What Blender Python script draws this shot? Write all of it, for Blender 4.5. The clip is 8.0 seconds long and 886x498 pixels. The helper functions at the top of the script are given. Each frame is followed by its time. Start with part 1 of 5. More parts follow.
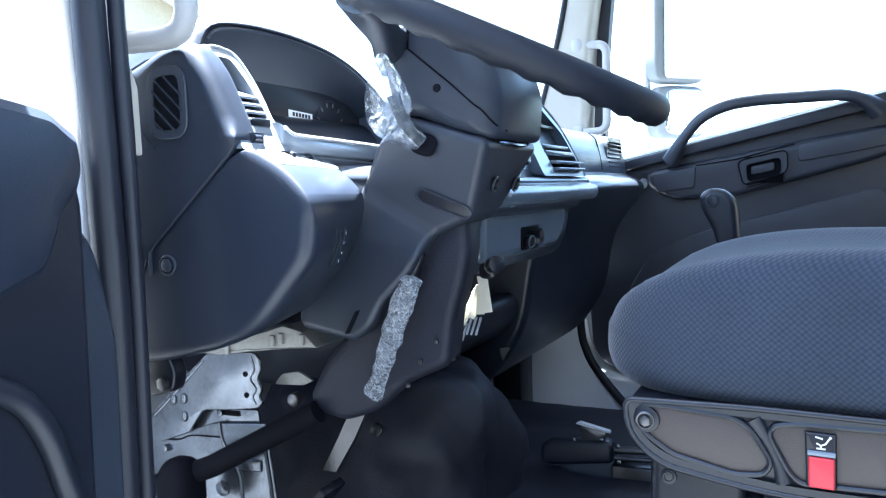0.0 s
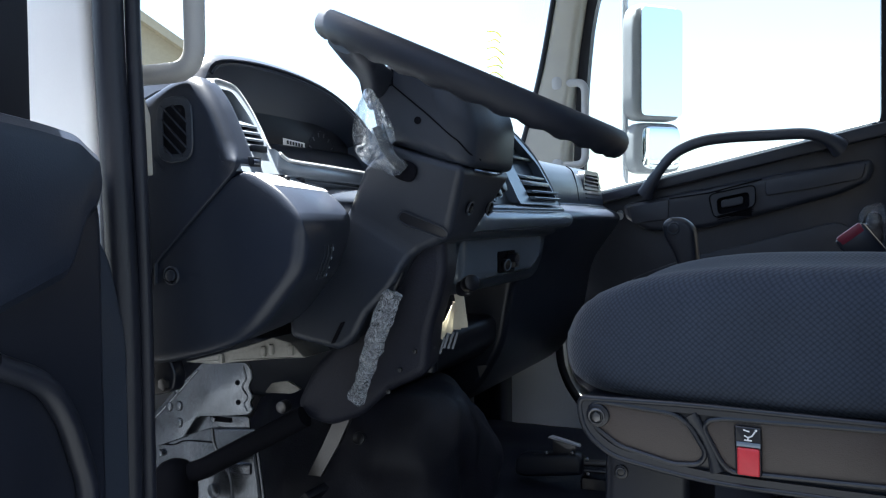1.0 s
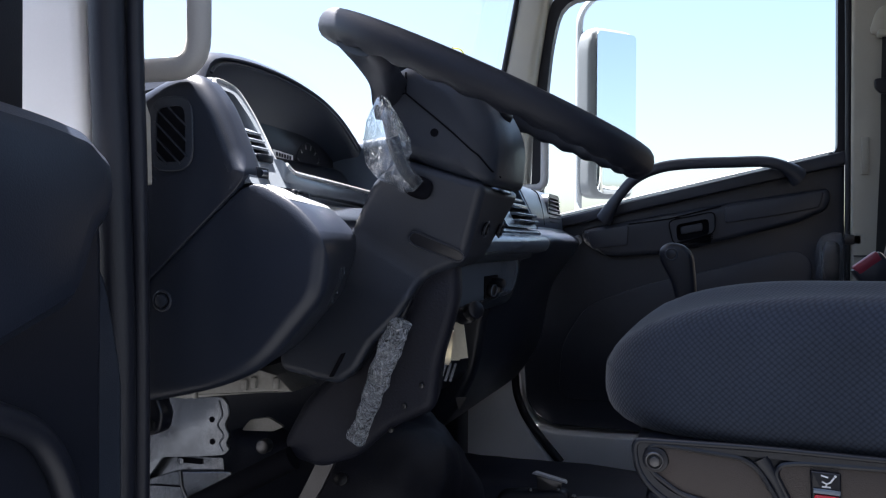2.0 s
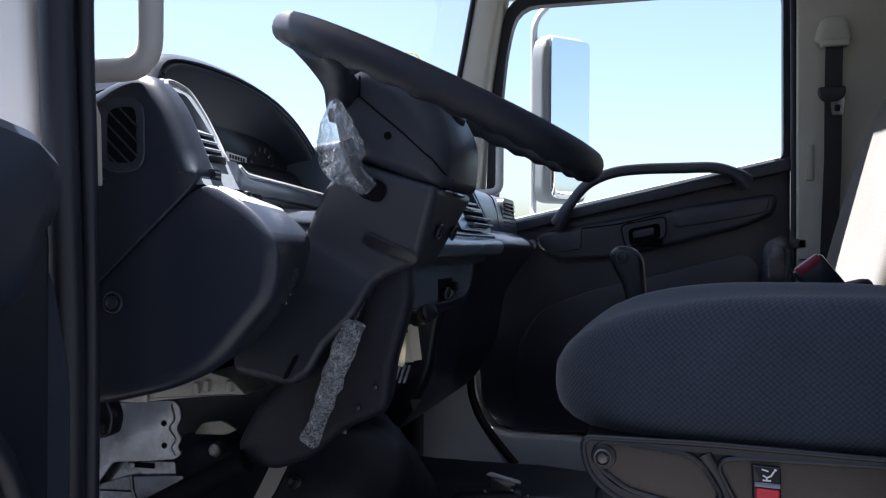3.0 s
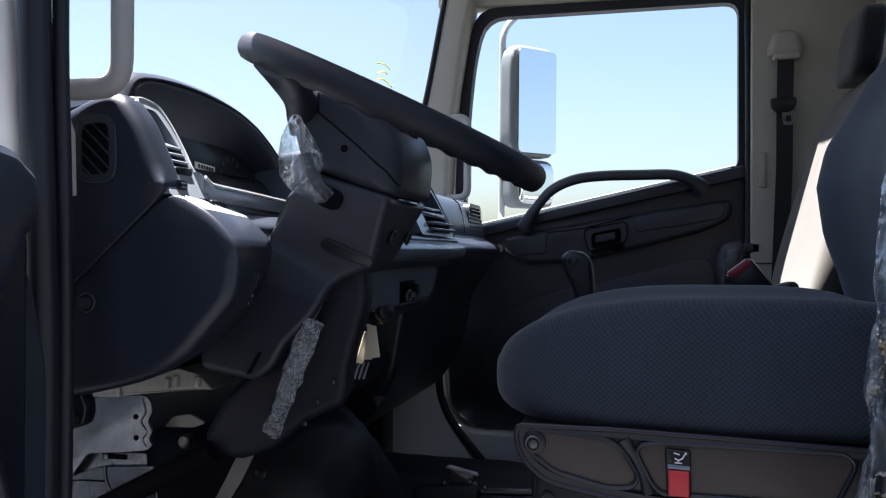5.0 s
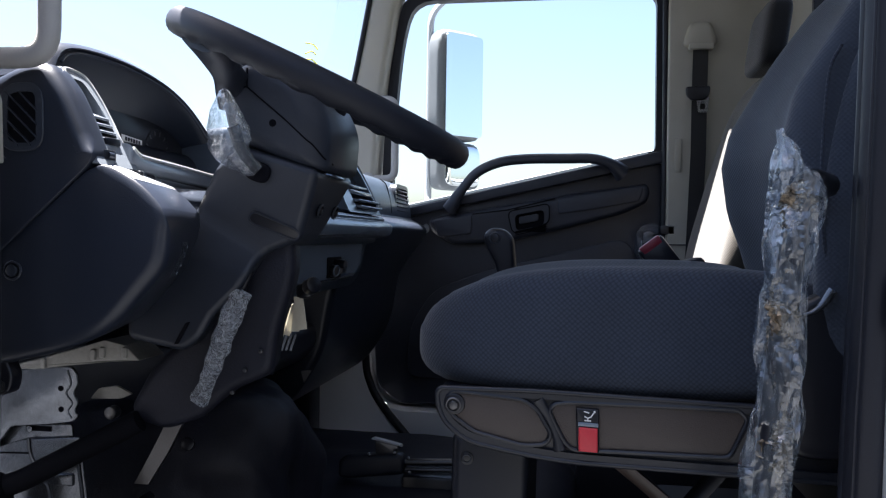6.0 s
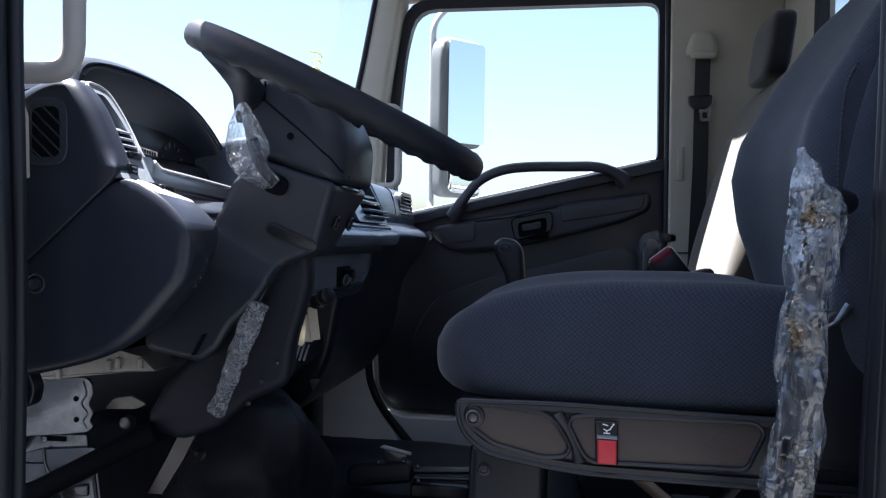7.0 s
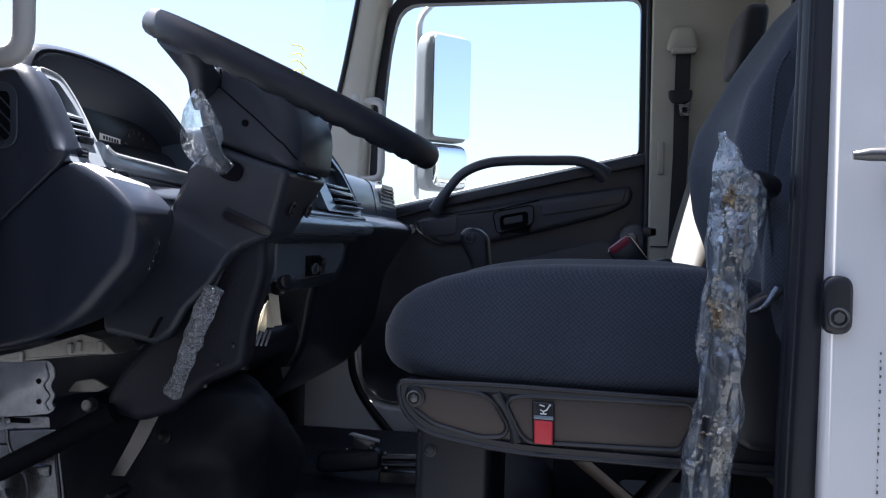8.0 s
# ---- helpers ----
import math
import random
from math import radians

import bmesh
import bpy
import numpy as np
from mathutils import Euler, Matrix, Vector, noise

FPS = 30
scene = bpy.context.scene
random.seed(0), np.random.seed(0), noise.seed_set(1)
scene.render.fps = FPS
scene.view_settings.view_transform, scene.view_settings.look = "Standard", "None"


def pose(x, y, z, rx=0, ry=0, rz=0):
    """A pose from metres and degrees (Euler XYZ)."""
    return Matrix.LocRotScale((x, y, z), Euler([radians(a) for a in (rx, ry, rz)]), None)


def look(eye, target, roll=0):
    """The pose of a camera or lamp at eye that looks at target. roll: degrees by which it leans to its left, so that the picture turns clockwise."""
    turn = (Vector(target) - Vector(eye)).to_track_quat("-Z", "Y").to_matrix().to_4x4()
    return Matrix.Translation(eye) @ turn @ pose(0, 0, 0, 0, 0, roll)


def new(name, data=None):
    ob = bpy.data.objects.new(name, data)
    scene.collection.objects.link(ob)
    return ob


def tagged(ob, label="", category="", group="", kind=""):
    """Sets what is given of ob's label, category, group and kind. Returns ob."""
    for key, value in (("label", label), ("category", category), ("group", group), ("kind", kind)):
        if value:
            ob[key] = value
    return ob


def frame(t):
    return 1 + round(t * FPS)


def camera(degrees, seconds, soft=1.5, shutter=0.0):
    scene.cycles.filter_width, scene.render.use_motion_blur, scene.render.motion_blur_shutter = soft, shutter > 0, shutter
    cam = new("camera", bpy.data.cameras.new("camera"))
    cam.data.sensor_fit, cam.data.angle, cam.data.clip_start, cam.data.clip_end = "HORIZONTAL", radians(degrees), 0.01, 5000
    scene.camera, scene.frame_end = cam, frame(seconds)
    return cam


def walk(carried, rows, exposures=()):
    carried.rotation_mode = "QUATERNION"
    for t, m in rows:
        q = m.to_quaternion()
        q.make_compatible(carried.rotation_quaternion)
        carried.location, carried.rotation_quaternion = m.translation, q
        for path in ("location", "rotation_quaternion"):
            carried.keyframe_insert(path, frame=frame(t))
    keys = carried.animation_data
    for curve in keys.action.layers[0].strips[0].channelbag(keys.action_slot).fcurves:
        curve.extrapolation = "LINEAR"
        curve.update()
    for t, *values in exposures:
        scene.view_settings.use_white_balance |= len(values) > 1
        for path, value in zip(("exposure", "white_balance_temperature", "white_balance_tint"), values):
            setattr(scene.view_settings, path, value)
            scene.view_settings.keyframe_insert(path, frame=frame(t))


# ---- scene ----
cam = camera(54.7, 8.0, soft=1.2)
PATH = [
    (0, (0.301, -0.758, 0.75), (-0.511, 1.064, 0.604), -1.3),
    (0.5, (0.401, -0.85, 0.739), (-0.392, 0.985, 0.665), -0.5),
    (1, (0.362, -0.857, 0.734), (-0.428, 0.979, 0.666), -0.5),
    (1.2, (0.306, -0.834, 0.738), (-0.451, 1.017, 0.693), -0.2),
    (2.3, (0.184, -0.803, 0.727), (-0.37, 1.119, 0.716), 0.4),
    (2.5, (0.19, -0.8, 0.724), (-0.341, 1.128, 0.717), 0.4),
    (3, (0.198, -0.816, 0.728), (-0.303, 1.12, 0.727), 0.4),
    (3.5, (0.234, -0.817, 0.728), (-0.264, 1.12, 0.726), 0.5),
    (4, (0.287, -0.813, 0.726), (-0.217, 1.122, 0.727), 0.6),
    (4.2, (0.301, -0.815, 0.735), (-0.196, 1.122, 0.736), 0.5),
    (5.3, (0.254, -0.928, 0.73), (-0.173, 1.026, 0.734), 0.7),
    (5.5, (0.269, -0.939, 0.728), (-0.122, 1.023, 0.721), 0.8),
    (6, (0.277, -0.94, 0.713), (-0.019, 1.037, 0.687), 0.9),
    (6.5, (0.262, -0.952, 0.72), (-0.021, 1.027, 0.702), 1.0),
    (7, (0.245, -0.956, 0.726), (-0.036, 1.025, 0.708), 1.0),
    (7.5, (0.235, -0.961, 0.721), (-0.053, 1.018, 0.697), 1.3),
    (8, (0.329, -0.965, 0.709), (0.035, 1.013, 0.687), 1.3),
]
EXPOSURES = [(t, stops, kelvin, tint) for t, stops, kelvin, tint in ((0.0, 5.2, 5650, 5), (0.5, 4.35, 6000, 8), (1.0, 3.66, 6250, 6), (1.2, 3.45, 6300, 9), (2.5, 3.22, 6450, 14), (3.5, 3.0, 6180, 14), (4.2, 3.0, 6430, 14), (5.5, 2.9, 6400, 14), (6.0, 3.22, 6400, 14), (6.5, 3.32, 6300, 15), (7.0, 3.22, 6250, 14), (7.5, 3.18, 6000, 13), (8.0, 3.25, 6250, 14))]
walk(cam, [(t, look(eye, target, roll)) for t, eye, target, roll in PATH], EXPOSURES)

# ---- daylight ----
SUN_FROM = Vector((-0.215, 0.09, 0.944)).normalized()
world = bpy.data.worlds.new("daylight")
scene.world = world
world.use_nodes = True
wn, wl = world.node_tree.nodes, world.node_tree.links
sky = wn.new("ShaderNodeTexSky")
sky.sky_type = "NISHITA"
sky.sun_disc = False
sky.sun_elevation = math.asin(SUN_FROM.z)
sky.sun_rotation = math.atan2(SUN_FROM.x, SUN_FROM.y)
sky.altitude, sky.air_density, sky.dust_density, sky.ozone_density = 50, 1.0, 2.4, 1.0
wn["Background"].inputs["Strength"].default_value = 0.0335
wl.new(sky.outputs["Color"], wn["Background"].inputs["Color"])
sun = new("sun", bpy.data.lights.new("sun", "SUN"))
sun.data.energy, sun.data.angle, sun.data.color = 5.0, radians(0.5), (1.0, 0.965, 0.91)
sun.matrix_world = look(SUN_FROM * 20, (0, 0, 0))


# ---- materials ----
def material(name, base, rough=0.5, metal=0.0, spread=0.12, patch=6.0, grain=400.0, bump=0.0, coat=0.0, lift=0.0, spec=0.5):
    """A painted, moulded or woven surface: two scales of tone, grain relief, uneven gloss."""
    m = bpy.data.materials.new(name)
    m.use_nodes = True
    n, l = m.node_tree.nodes, m.node_tree.links
    b = n["Principled BSDF"]
    co = n.new("ShaderNodeTexCoord")
    big = n.new("ShaderNodeTexNoise")
    big.inputs["Scale"].default_value, big.inputs["Detail"].default_value = patch, 5
    fine = n.new("ShaderNodeTexNoise")
    fine.inputs["Scale"].default_value, fine.inputs["Detail"].default_value = grain, 2
    for t in (big, fine):
        l.new(co.outputs["Object"], t.inputs["Vector"])
    mix = n.new("ShaderNodeMath")
    mix.operation = "MULTIPLY_ADD"
    l.new(fine.outputs["Fac"], mix.inputs[0])
    mix.inputs[1].default_value = 0.35
    l.new(big.outputs["Fac"], mix.inputs[2])
    ramp = n.new("ShaderNodeValToRGB")
    lo, hi = ramp.color_ramp.elements
    lo.position, hi.position = 0.45, 0.9
    lo.color = (*[c * (1 - spread) for c in base], 1)
    hi.color = (*[min(1, c * (1 + spread) + lift) for c in base], 1)
    l.new(mix.outputs[0], ramp.inputs["Fac"])
    l.new(ramp.outputs["Color"], b.inputs["Base Color"])
    rr = n.new("ShaderNodeMapRange")
    rr.inputs["To Min"].default_value, rr.inputs["To Max"].default_value = rough * 0.85, min(1, rough * 1.15)
    l.new(big.outputs["Fac"], rr.inputs["Value"])
    l.new(rr.outputs["Result"], b.inputs["Roughness"])
    b.inputs["Metallic"].default_value = metal
    b.inputs["Coat Weight"].default_value = coat
    b.inputs["Specular IOR Level"].default_value = spec
    if bump:
        bp = n.new("ShaderNodeBump")
        bp.inputs["Strength"].default_value, bp.inputs["Distance"].default_value = bump, 0.001
        l.new(fine.outputs["Fac"], bp.inputs["Height"])
        l.new(bp.outputs["Normal"], b.inputs["Normal"])
    return m


def cloth(name, base, cell=0.0031, contrast=0.45):
    """Seat cloth with a small raised honeycomb weave."""
    m = material(name, base, rough=0.9, spread=0.15, patch=9, grain=900, spec=0.2)
    n, l = m.node_tree.nodes, m.node_tree.links
    b = n["Principled BSDF"]
    b.inputs["Sheen Weight"].default_value, b.inputs["Sheen Roughness"].default_value = 0.22, 0.4
    co = n.new("ShaderNodeTexCoord")
    mp = n.new("ShaderNodeMapping")
    mp.inputs["Rotation"].default_value = (0, 0, radians(25))
    mp.inputs["Scale"].default_value = (1 / cell, 1 / cell, 1 / cell)
    sp, cb = n.new("ShaderNodeSeparateXYZ"), n.new("ShaderNodeCombineXYZ")
    vo = n.new("ShaderNodeTexVoronoi")
    vo.voronoi_dimensions = "2D"
    vo.inputs["Scale"].default_value, vo.inputs["Randomness"].default_value = 1.0, 0.15
    l.new(co.outputs["Object"], mp.inputs["Vector"])
    l.new(mp.outputs["Vector"], sp.inputs["Vector"])
    for k, (a_, b_) in enumerate(((0.5, 0.5), (0.5, -0.5))):
        ma, mm = n.new("ShaderNodeMath"), n.new("ShaderNodeMath")
        ma.operation = mm.operation = "MULTIPLY_ADD"
        ma.inputs[1].default_value, mm.inputs[1].default_value = b_, a_
        ma.inputs[2].default_value = 0.0
        l.new(sp.outputs["Z"], ma.inputs[0])
        l.new(sp.outputs["X"], mm.inputs[0])
        l.new(ma.outputs[0], mm.inputs[2])
        l.new(mm.outputs[0], cb.inputs[k])
    l.new(cb.outputs["Vector"], vo.inputs["Vector"])
    bp = n.new("ShaderNodeBump")
    bp.invert = True
    bp.inputs["Strength"].default_value, bp.inputs["Distance"].default_value = 0.7, 0.0012
    l.new(vo.outputs["Distance"], bp.inputs["Height"])
    l.new(bp.outputs["Normal"], b.inputs["Normal"])
    old = b.inputs["Base Color"].links[0].from_socket
    mul = n.new("ShaderNodeMix")
    mul.data_type, mul.blend_type = "RGBA", "MULTIPLY"
    mul.inputs["Factor"].default_value = contrast
    rp = n.new("ShaderNodeValToRGB")
    rp.color_ramp.elements[0].color, rp.color_ramp.elements[1].color = (1, 1, 1, 1), (0.25, 0.25, 0.27, 1)
    rp.color_ramp.elements[0].position, rp.color_ramp.elements[1].position = 0.25, 0.62
    l.new(vo.outputs["Distance"], rp.inputs["Fac"])
    l.new(old, mul.inputs["A"])
    l.new(rp.outputs["Color"], mul.inputs["B"])
    l.new(mul.outputs["Result"], b.inputs["Base Color"])
    return m


def film_plastic(name, haze=0.12, scale=60.0, tint=(0.9, 0.94, 1.0), strength=0.9, gloss=0.10, rough=0.10):
    """Thin crumpled clear wrapping: see-through, a little milky, with glints on its creases."""
    m = bpy.data.materials.new(name)
    m.use_nodes = True
    n, l = m.node_tree.nodes, m.node_tree.links
    n.remove(n["Principled BSDF"])
    co = n.new("ShaderNodeTexCoord")
    wob = n.new("ShaderNodeTexNoise")
    wob.inputs["Scale"].default_value, wob.inputs["Detail"].default_value, wob.inputs["Distortion"].default_value = scale * 0.6, 3, 1.2
    cr = n.new("ShaderNodeTexVoronoi")
    cr.feature = "DISTANCE_TO_EDGE"
    cr.inputs["Scale"].default_value = scale
    add = n.new("ShaderNodeMath")
    add.operation = "MULTIPLY_ADD"
    add.inputs[1].default_value = 0.8
    bp = n.new("ShaderNodeBump")
    bp.inputs["Strength"].default_value, bp.inputs["Distance"].default_value = strength, 0.012
    milk = n.new("ShaderNodeMapRange")
    milk.inputs["From Min"].default_value, milk.inputs["From Max"].default_value = 0.40, 0.72
    milk.inputs["To Min"].default_value, milk.inputs["To Max"].default_value = haze * 0.55, min(1, haze * 1.5)
    lw = n.new("ShaderNodeLayerWeight")
    lw.inputs["Blend"].default_value = 0.35
    edge = n.new("ShaderNodeMapRange")
    edge.inputs["To Min"].default_value, edge.inputs["To Max"].default_value = gloss, min(1, gloss * 5)
    tr, di, tl, gl = (n.new("ShaderNodeBsdf" + k) for k in ("Transparent", "Diffuse", "Translucent", "Glossy"))
    tr.inputs["Color"].default_value = (*[0.5 + 0.5 * c for c in tint], 1)
    for b in (di, tl):
        b.inputs["Color"].default_value = (*tint, 1)
    gl.inputs["Roughness"].default_value = rough
    both, film, skin = (n.new("ShaderNodeMixShader") for _ in range(3))
    for t in (wob, cr):
        l.new(co.outputs["Object"], t.inputs["Vector"])
    l.new(cr.outputs["Distance"], add.inputs[0])
    l.new(wob.outputs["Fac"], add.inputs[2])
    l.new(add.outputs[0], bp.inputs["Height"])
    for s in (lw, di, gl):
        l.new(bp.outputs["Normal"], s.inputs["Normal"])
    l.new(wob.outputs["Fac"], milk.inputs["Value"])
    l.new(lw.outputs["Facing"], edge.inputs["Value"])
    l.new(di.outputs["BSDF"], both.inputs[1])
    l.new(tl.outputs["BSDF"], both.inputs[2])
    l.new(milk.outputs["Result"], film.inputs["Fac"])
    l.new(tr.outputs["BSDF"], film.inputs[1])
    l.new(both.outputs["Shader"], film.inputs[2])
    l.new(edge.outputs["Result"], skin.inputs["Fac"])
    l.new(film.outputs["Shader"], skin.inputs[1])
    l.new(gl.outputs["BSDF"], skin.inputs[2])
    l.new(skin.outputs["Shader"], n["Material Output"].inputs["Surface"])
    return m


def pane_glass(name, tint=(0.95, 0.98, 0.98)):
    m = bpy.data.materials.new(name)
    m.use_nodes = True
    n, l = m.node_tree.nodes, m.node_tree.links
    n.remove(n["Principled BSDF"])
    tr, gl, lw, pw, mix = (n.new("ShaderNode" + k) for k in ("BsdfTransparent", "BsdfGlossy", "LayerWeight", "Math", "MixShader"))
    tr.inputs["Color"].default_value = (*tint, 1)
    gl.inputs["Roughness"].default_value = 0.02
    lw.inputs["Blend"].default_value = 0.5
    pw.operation = "POWER"
    pw.inputs[1].default_value = 6.0
    l.new(lw.outputs["Facing"], pw.inputs[0])
    l.new(pw.outputs[0], mix.inputs["Fac"])
    l.new(tr.outputs["BSDF"], mix.inputs[1])
    l.new(gl.outputs["BSDF"], mix.inputs[2])
    l.new(mix.outputs["Shader"], n["Material Output"].inputs["Surface"])
    return m


BLACK = material("black_moulded_plastic", (0.010, 0.0122, 0.020), 0.38, bump=0.2, grain=900, spread=0.18, spec=0.45)
DARK = material("dark_grey_plastic", (0.026, 0.032, 0.045), 0.30, bump=0.25, grain=800, spread=0.15, spec=0.5)
GRAINED = material("grained_dash_plastic", (0.0145, 0.019, 0.031), 0.33, bump=0.2, grain=700, spread=0.12, spec=0.5)
SATIN = material("satin_black", (0.008, 0.009, 0.014), 0.3, spread=0.2)
# Door plastic lightened; the glare near the window is put into its colour.
GLARE_TRIM = material("glare_lifted_door_trim", (0.027, 0.031, 0.044), 0.38, bump=0.25, grain=800, spread=0.18, spec=0.45)
WHEEL_GRIP = material("matt_wheel_plastic", (0.010, 0.0125, 0.021), 0.52, bump=0.35, grain=900, spread=0.2, spec=0.38)
# Dash plastic made lighter and bluer; sky sheen is put into the colour.
SKY_LIT_DASH = material("sky_lit_dash_plastic", (0.045, 0.060, 0.085), 0.30, bump=0.2, grain=700, spread=0.12)
SHROUD = material("matt_column_plastic", (0.020, 0.025, 0.037), 0.42, bump=0.25, grain=800, spread=0.15, spec=0.5)
RIM = material("black_seat_rim_plastic", (0.013, 0.015, 0.021), 0.32, bump=0.15, grain=700, spread=0.15)
# Near-black that paints shade into holes, slots and seams; also the pedal arm's black.
SHADE_BLACK = material("black_and_hole_shade", (0.004, 0.0043, 0.007), 0.85, spread=0.2, spec=0.1)
RUBBER = material("black_rubber", (0.010, 0.0115, 0.018), 0.44, bump=0.15, grain=600, spread=0.2, spec=0.38)
MAT_RUBBER = material("floor_mat_rubber", (0.011, 0.0125, 0.022), 0.55, bump=0.6, grain=300, spread=0.3, spec=0.35)
SILVER = material("silver_grey_trim", (0.22, 0.25, 0.29), 0.24, metal=0.25, bump=0.05, spread=0.06, spec=0.8)
# Lighter silver that paints glints and reflections onto edges.
GLINT = material("painted_glint_silver", (0.50, 0.52, 0.55), 0.24, metal=0.4, spread=0.05)
# Slate grey raised towards pale blue to paint the windscreen's sheen.
SHEEN_SLATE = material("sheen_slate_trim", (0.150, 0.190, 0.245), 0.24, metal=0.15, bump=0.06, grain=700, spread=0.08, spec=0.9)
BEIGE = material("beige_pillar_trim", (0.36, 0.34, 0.29), 0.6, bump=0.25, grain=500, spread=0.06)
# Beige plastic with the grey cast of shade put into its colour.
GRIP_SHADED = material("shade_greyed_grip_plastic", (0.36, 0.355, 0.345), 0.5, bump=0.2, grain=500, spread=0.06)
HEADLINING = material("beige_headlining", (0.50, 0.47, 0.41), 0.9, bump=0.3, grain=700, spread=0.06)
WHITE = material("white_body_paint", (0.62, 0.625, 0.64), 0.22, coat=0.6, spread=0.03)
# Lighter, bluer copy of the cab paint; light on the footwell is in it.
LIT_CAB_PAINT = material("lit_cab_paint", (0.74, 0.77, 0.81), 0.3, coat=0.4, spread=0.04)
PRIMER = material("pale_grey_painted_steel", (0.42, 0.44, 0.47), 0.45, bump=0.1, grain=200, spread=0.12)
CREAM_STEEL = material("cream_painted_steel", (0.27, 0.262, 0.24), 0.34, bump=0.15, grain=150, spread=0.3)
STEEL = material("bare_zinc_steel", (0.150, 0.163, 0.185), 0.24, metal=0.85, bump=0.2, grain=150, patch=14, spread=0.4)
BOLT_STEEL = material("dull_bolt_steel", (0.11, 0.11, 0.115), 0.3, metal=0.9, spread=0.2)
CHROME = material("polished_steel", (0.7, 0.7, 0.7), 0.15, metal=1.0, spread=0.08)
BROWN = material("grey_brown_seat_plastic", (0.055, 0.042, 0.036), 0.42, bump=0.4, grain=700, spread=0.14)
RED = material("red_plastic", (0.62, 0.035, 0.05), 0.4, spread=0.08)
DARK_RED = material("dark_red_plastic", (0.22, 0.02, 0.035), 0.35, spread=0.1)
WHITE_INK = material("white_print", (0.8, 0.8, 0.8), 0.6, spread=0.03)
PAPER = material("cream_paper_tag", (0.72, 0.68, 0.56), 0.8, bump=0.2, grain=200, spread=0.1)
DIAL_PRINT = material("dim_dial_print", (0.16, 0.16, 0.17), 0.6, spread=0.1)
YELLOW = material("yellow_marker", (0.75, 0.72, 0.05), 0.6, spread=0.1)
CLOTH = cloth("blue_grey_seat_cloth", (0.040, 0.050, 0.071), contrast=0.55)
CLOTH_DARK = cloth("dark_seat_cloth", (0.050, 0.061, 0.082), contrast=0.12)
# Seat cloth turned lighter and warmer; sunlight is put into the colour.
CLOTH_SUNLIT = cloth("sunlit_seat_cloth", (0.070, 0.064, 0.055), contrast=0.25)
# Blackened copy of the seat cloth; the headrest's backlit shade is in the colour.
HEADREST_SHADED = cloth("backlit_headrest_cloth", (0.017, 0.017, 0.019), contrast=0.1)
WEBBING = material("black_belt_webbing", (0.015, 0.015, 0.017), 0.75, bump=0.7, grain=1200, spread=0.2)
WRAP = film_plastic("clear_bag_film", 0.115, 60, (0.74, 0.87, 1.0), 0.35, gloss=0.12, rough=0.07)
THIN_WRAP = film_plastic("thin_clear_film", 0.04, 60, (0.85, 0.9, 1.0), 0.4, gloss=0.05, rough=0.07)
BAG = film_plastic("milky_bag_film", 0.11, 60, (0.88, 0.94, 1.0), 0.4, gloss=0.13, rough=0.07)
BUBBLE = film_plastic("bubble_wrap_film", 0.60, 190, (0.80, 0.87, 0.96), 1.0, gloss=0.16, rough=0.18)
# Pale housing darkened to grey; its shaded side is put into the colour.
MIRROR_SHELL = material("shaded_mirror_plastic", (0.17, 0.18, 0.195), 0.5, bump=0.1, spread=0.08)
GLASS = pane_glass("window_glass")
MIRROR = material("mirror_glass", (0.85, 0.88, 0.9), 0.03, metal=1.0, spread=0.0)
# Concrete made much darker than it should be, to cut bounced light.
CONCRETE = material("darkened_yard_ground", (0.041, 0.044, 0.048), 0.9, bump=0.5, grain=40, patch=0.15, spread=0.2)
# Dark grey for the added walls that block light.
BLOCK_GREY = material("light_block_grey", (0.070, 0.078, 0.090), 0.8, patch=0.5, grain=15, spread=0.25)
TAN = material("tan_sheeting", (0.42, 0.36, 0.25), 0.8, patch=0.6, grain=20, spread=0.12)
# Wide tone spread paints glints and dark creases into the brown paper.
KRAFT = material("crinkled_brown_paper", (0.17, 0.125, 0.075), 0.24, metal=0.35, patch=130, grain=500, bump=0.6, spread=0.9, lift=0.06)


# ---- mesh helpers ----
def finish(bm, name, mat, smooth=40):
    bmesh.ops.recalc_face_normals(bm, faces=bm.faces[:])
    me = bpy.data.meshes.new(name)
    bm.to_mesh(me)
    bm.free()
    me.materials.append(mat)
    for p in me.polygons:
        p.use_smooth = True
    me.set_sharp_from_angle(angle=radians(smooth))
    return me


def thing(name, base, label, category, group="", kind=""):
    ob = new(name)
    ob.empty_display_size = 0.05
    ob.location = base
    return tagged(ob, label, category, group, kind)


def part(name, bm, mat, parent=None, label="", smooth=40):
    """One mesh object under a thing or a part; its coordinates are those of the place."""
    ob = new(name, finish(bm, name, mat, smooth))
    if parent is not None:
        ob.parent = parent
        if parent.parent is None and parent.data is None:
            ob.matrix_parent_inverse = Matrix.Translation(parent.location).inverted()
    if label:
        ob["label"] = label
    return ob


def solid(name, bm, mat, label, category, group="", kind="", smooth=40):
    """A thing that is one mesh."""
    return tagged(part(name, bm, mat, smooth=smooth), label, category, group, kind)


def fillet(pts, r, n=4, closed=True):
    """Rounds the corners of a flat outline; r is one radius or one for each corner."""
    out, k = [], len(pts)
    for i, p in enumerate(pts):
        p = Vector(p)
        ri = r[i] if isinstance(r, (list, tuple)) else r
        if ri <= 0 or (not closed and i in (0, k - 1)):
            out.append(p)
            continue
        a, b = Vector(pts[i - 1]) - p, Vector(pts[(i + 1) % k]) - p
        d = min(ri, a.length * 0.48, b.length * 0.48)
        a, b = p + a.normalized() * d, p + b.normalized() * d
        for j in range(n + 1):
            s = j / n
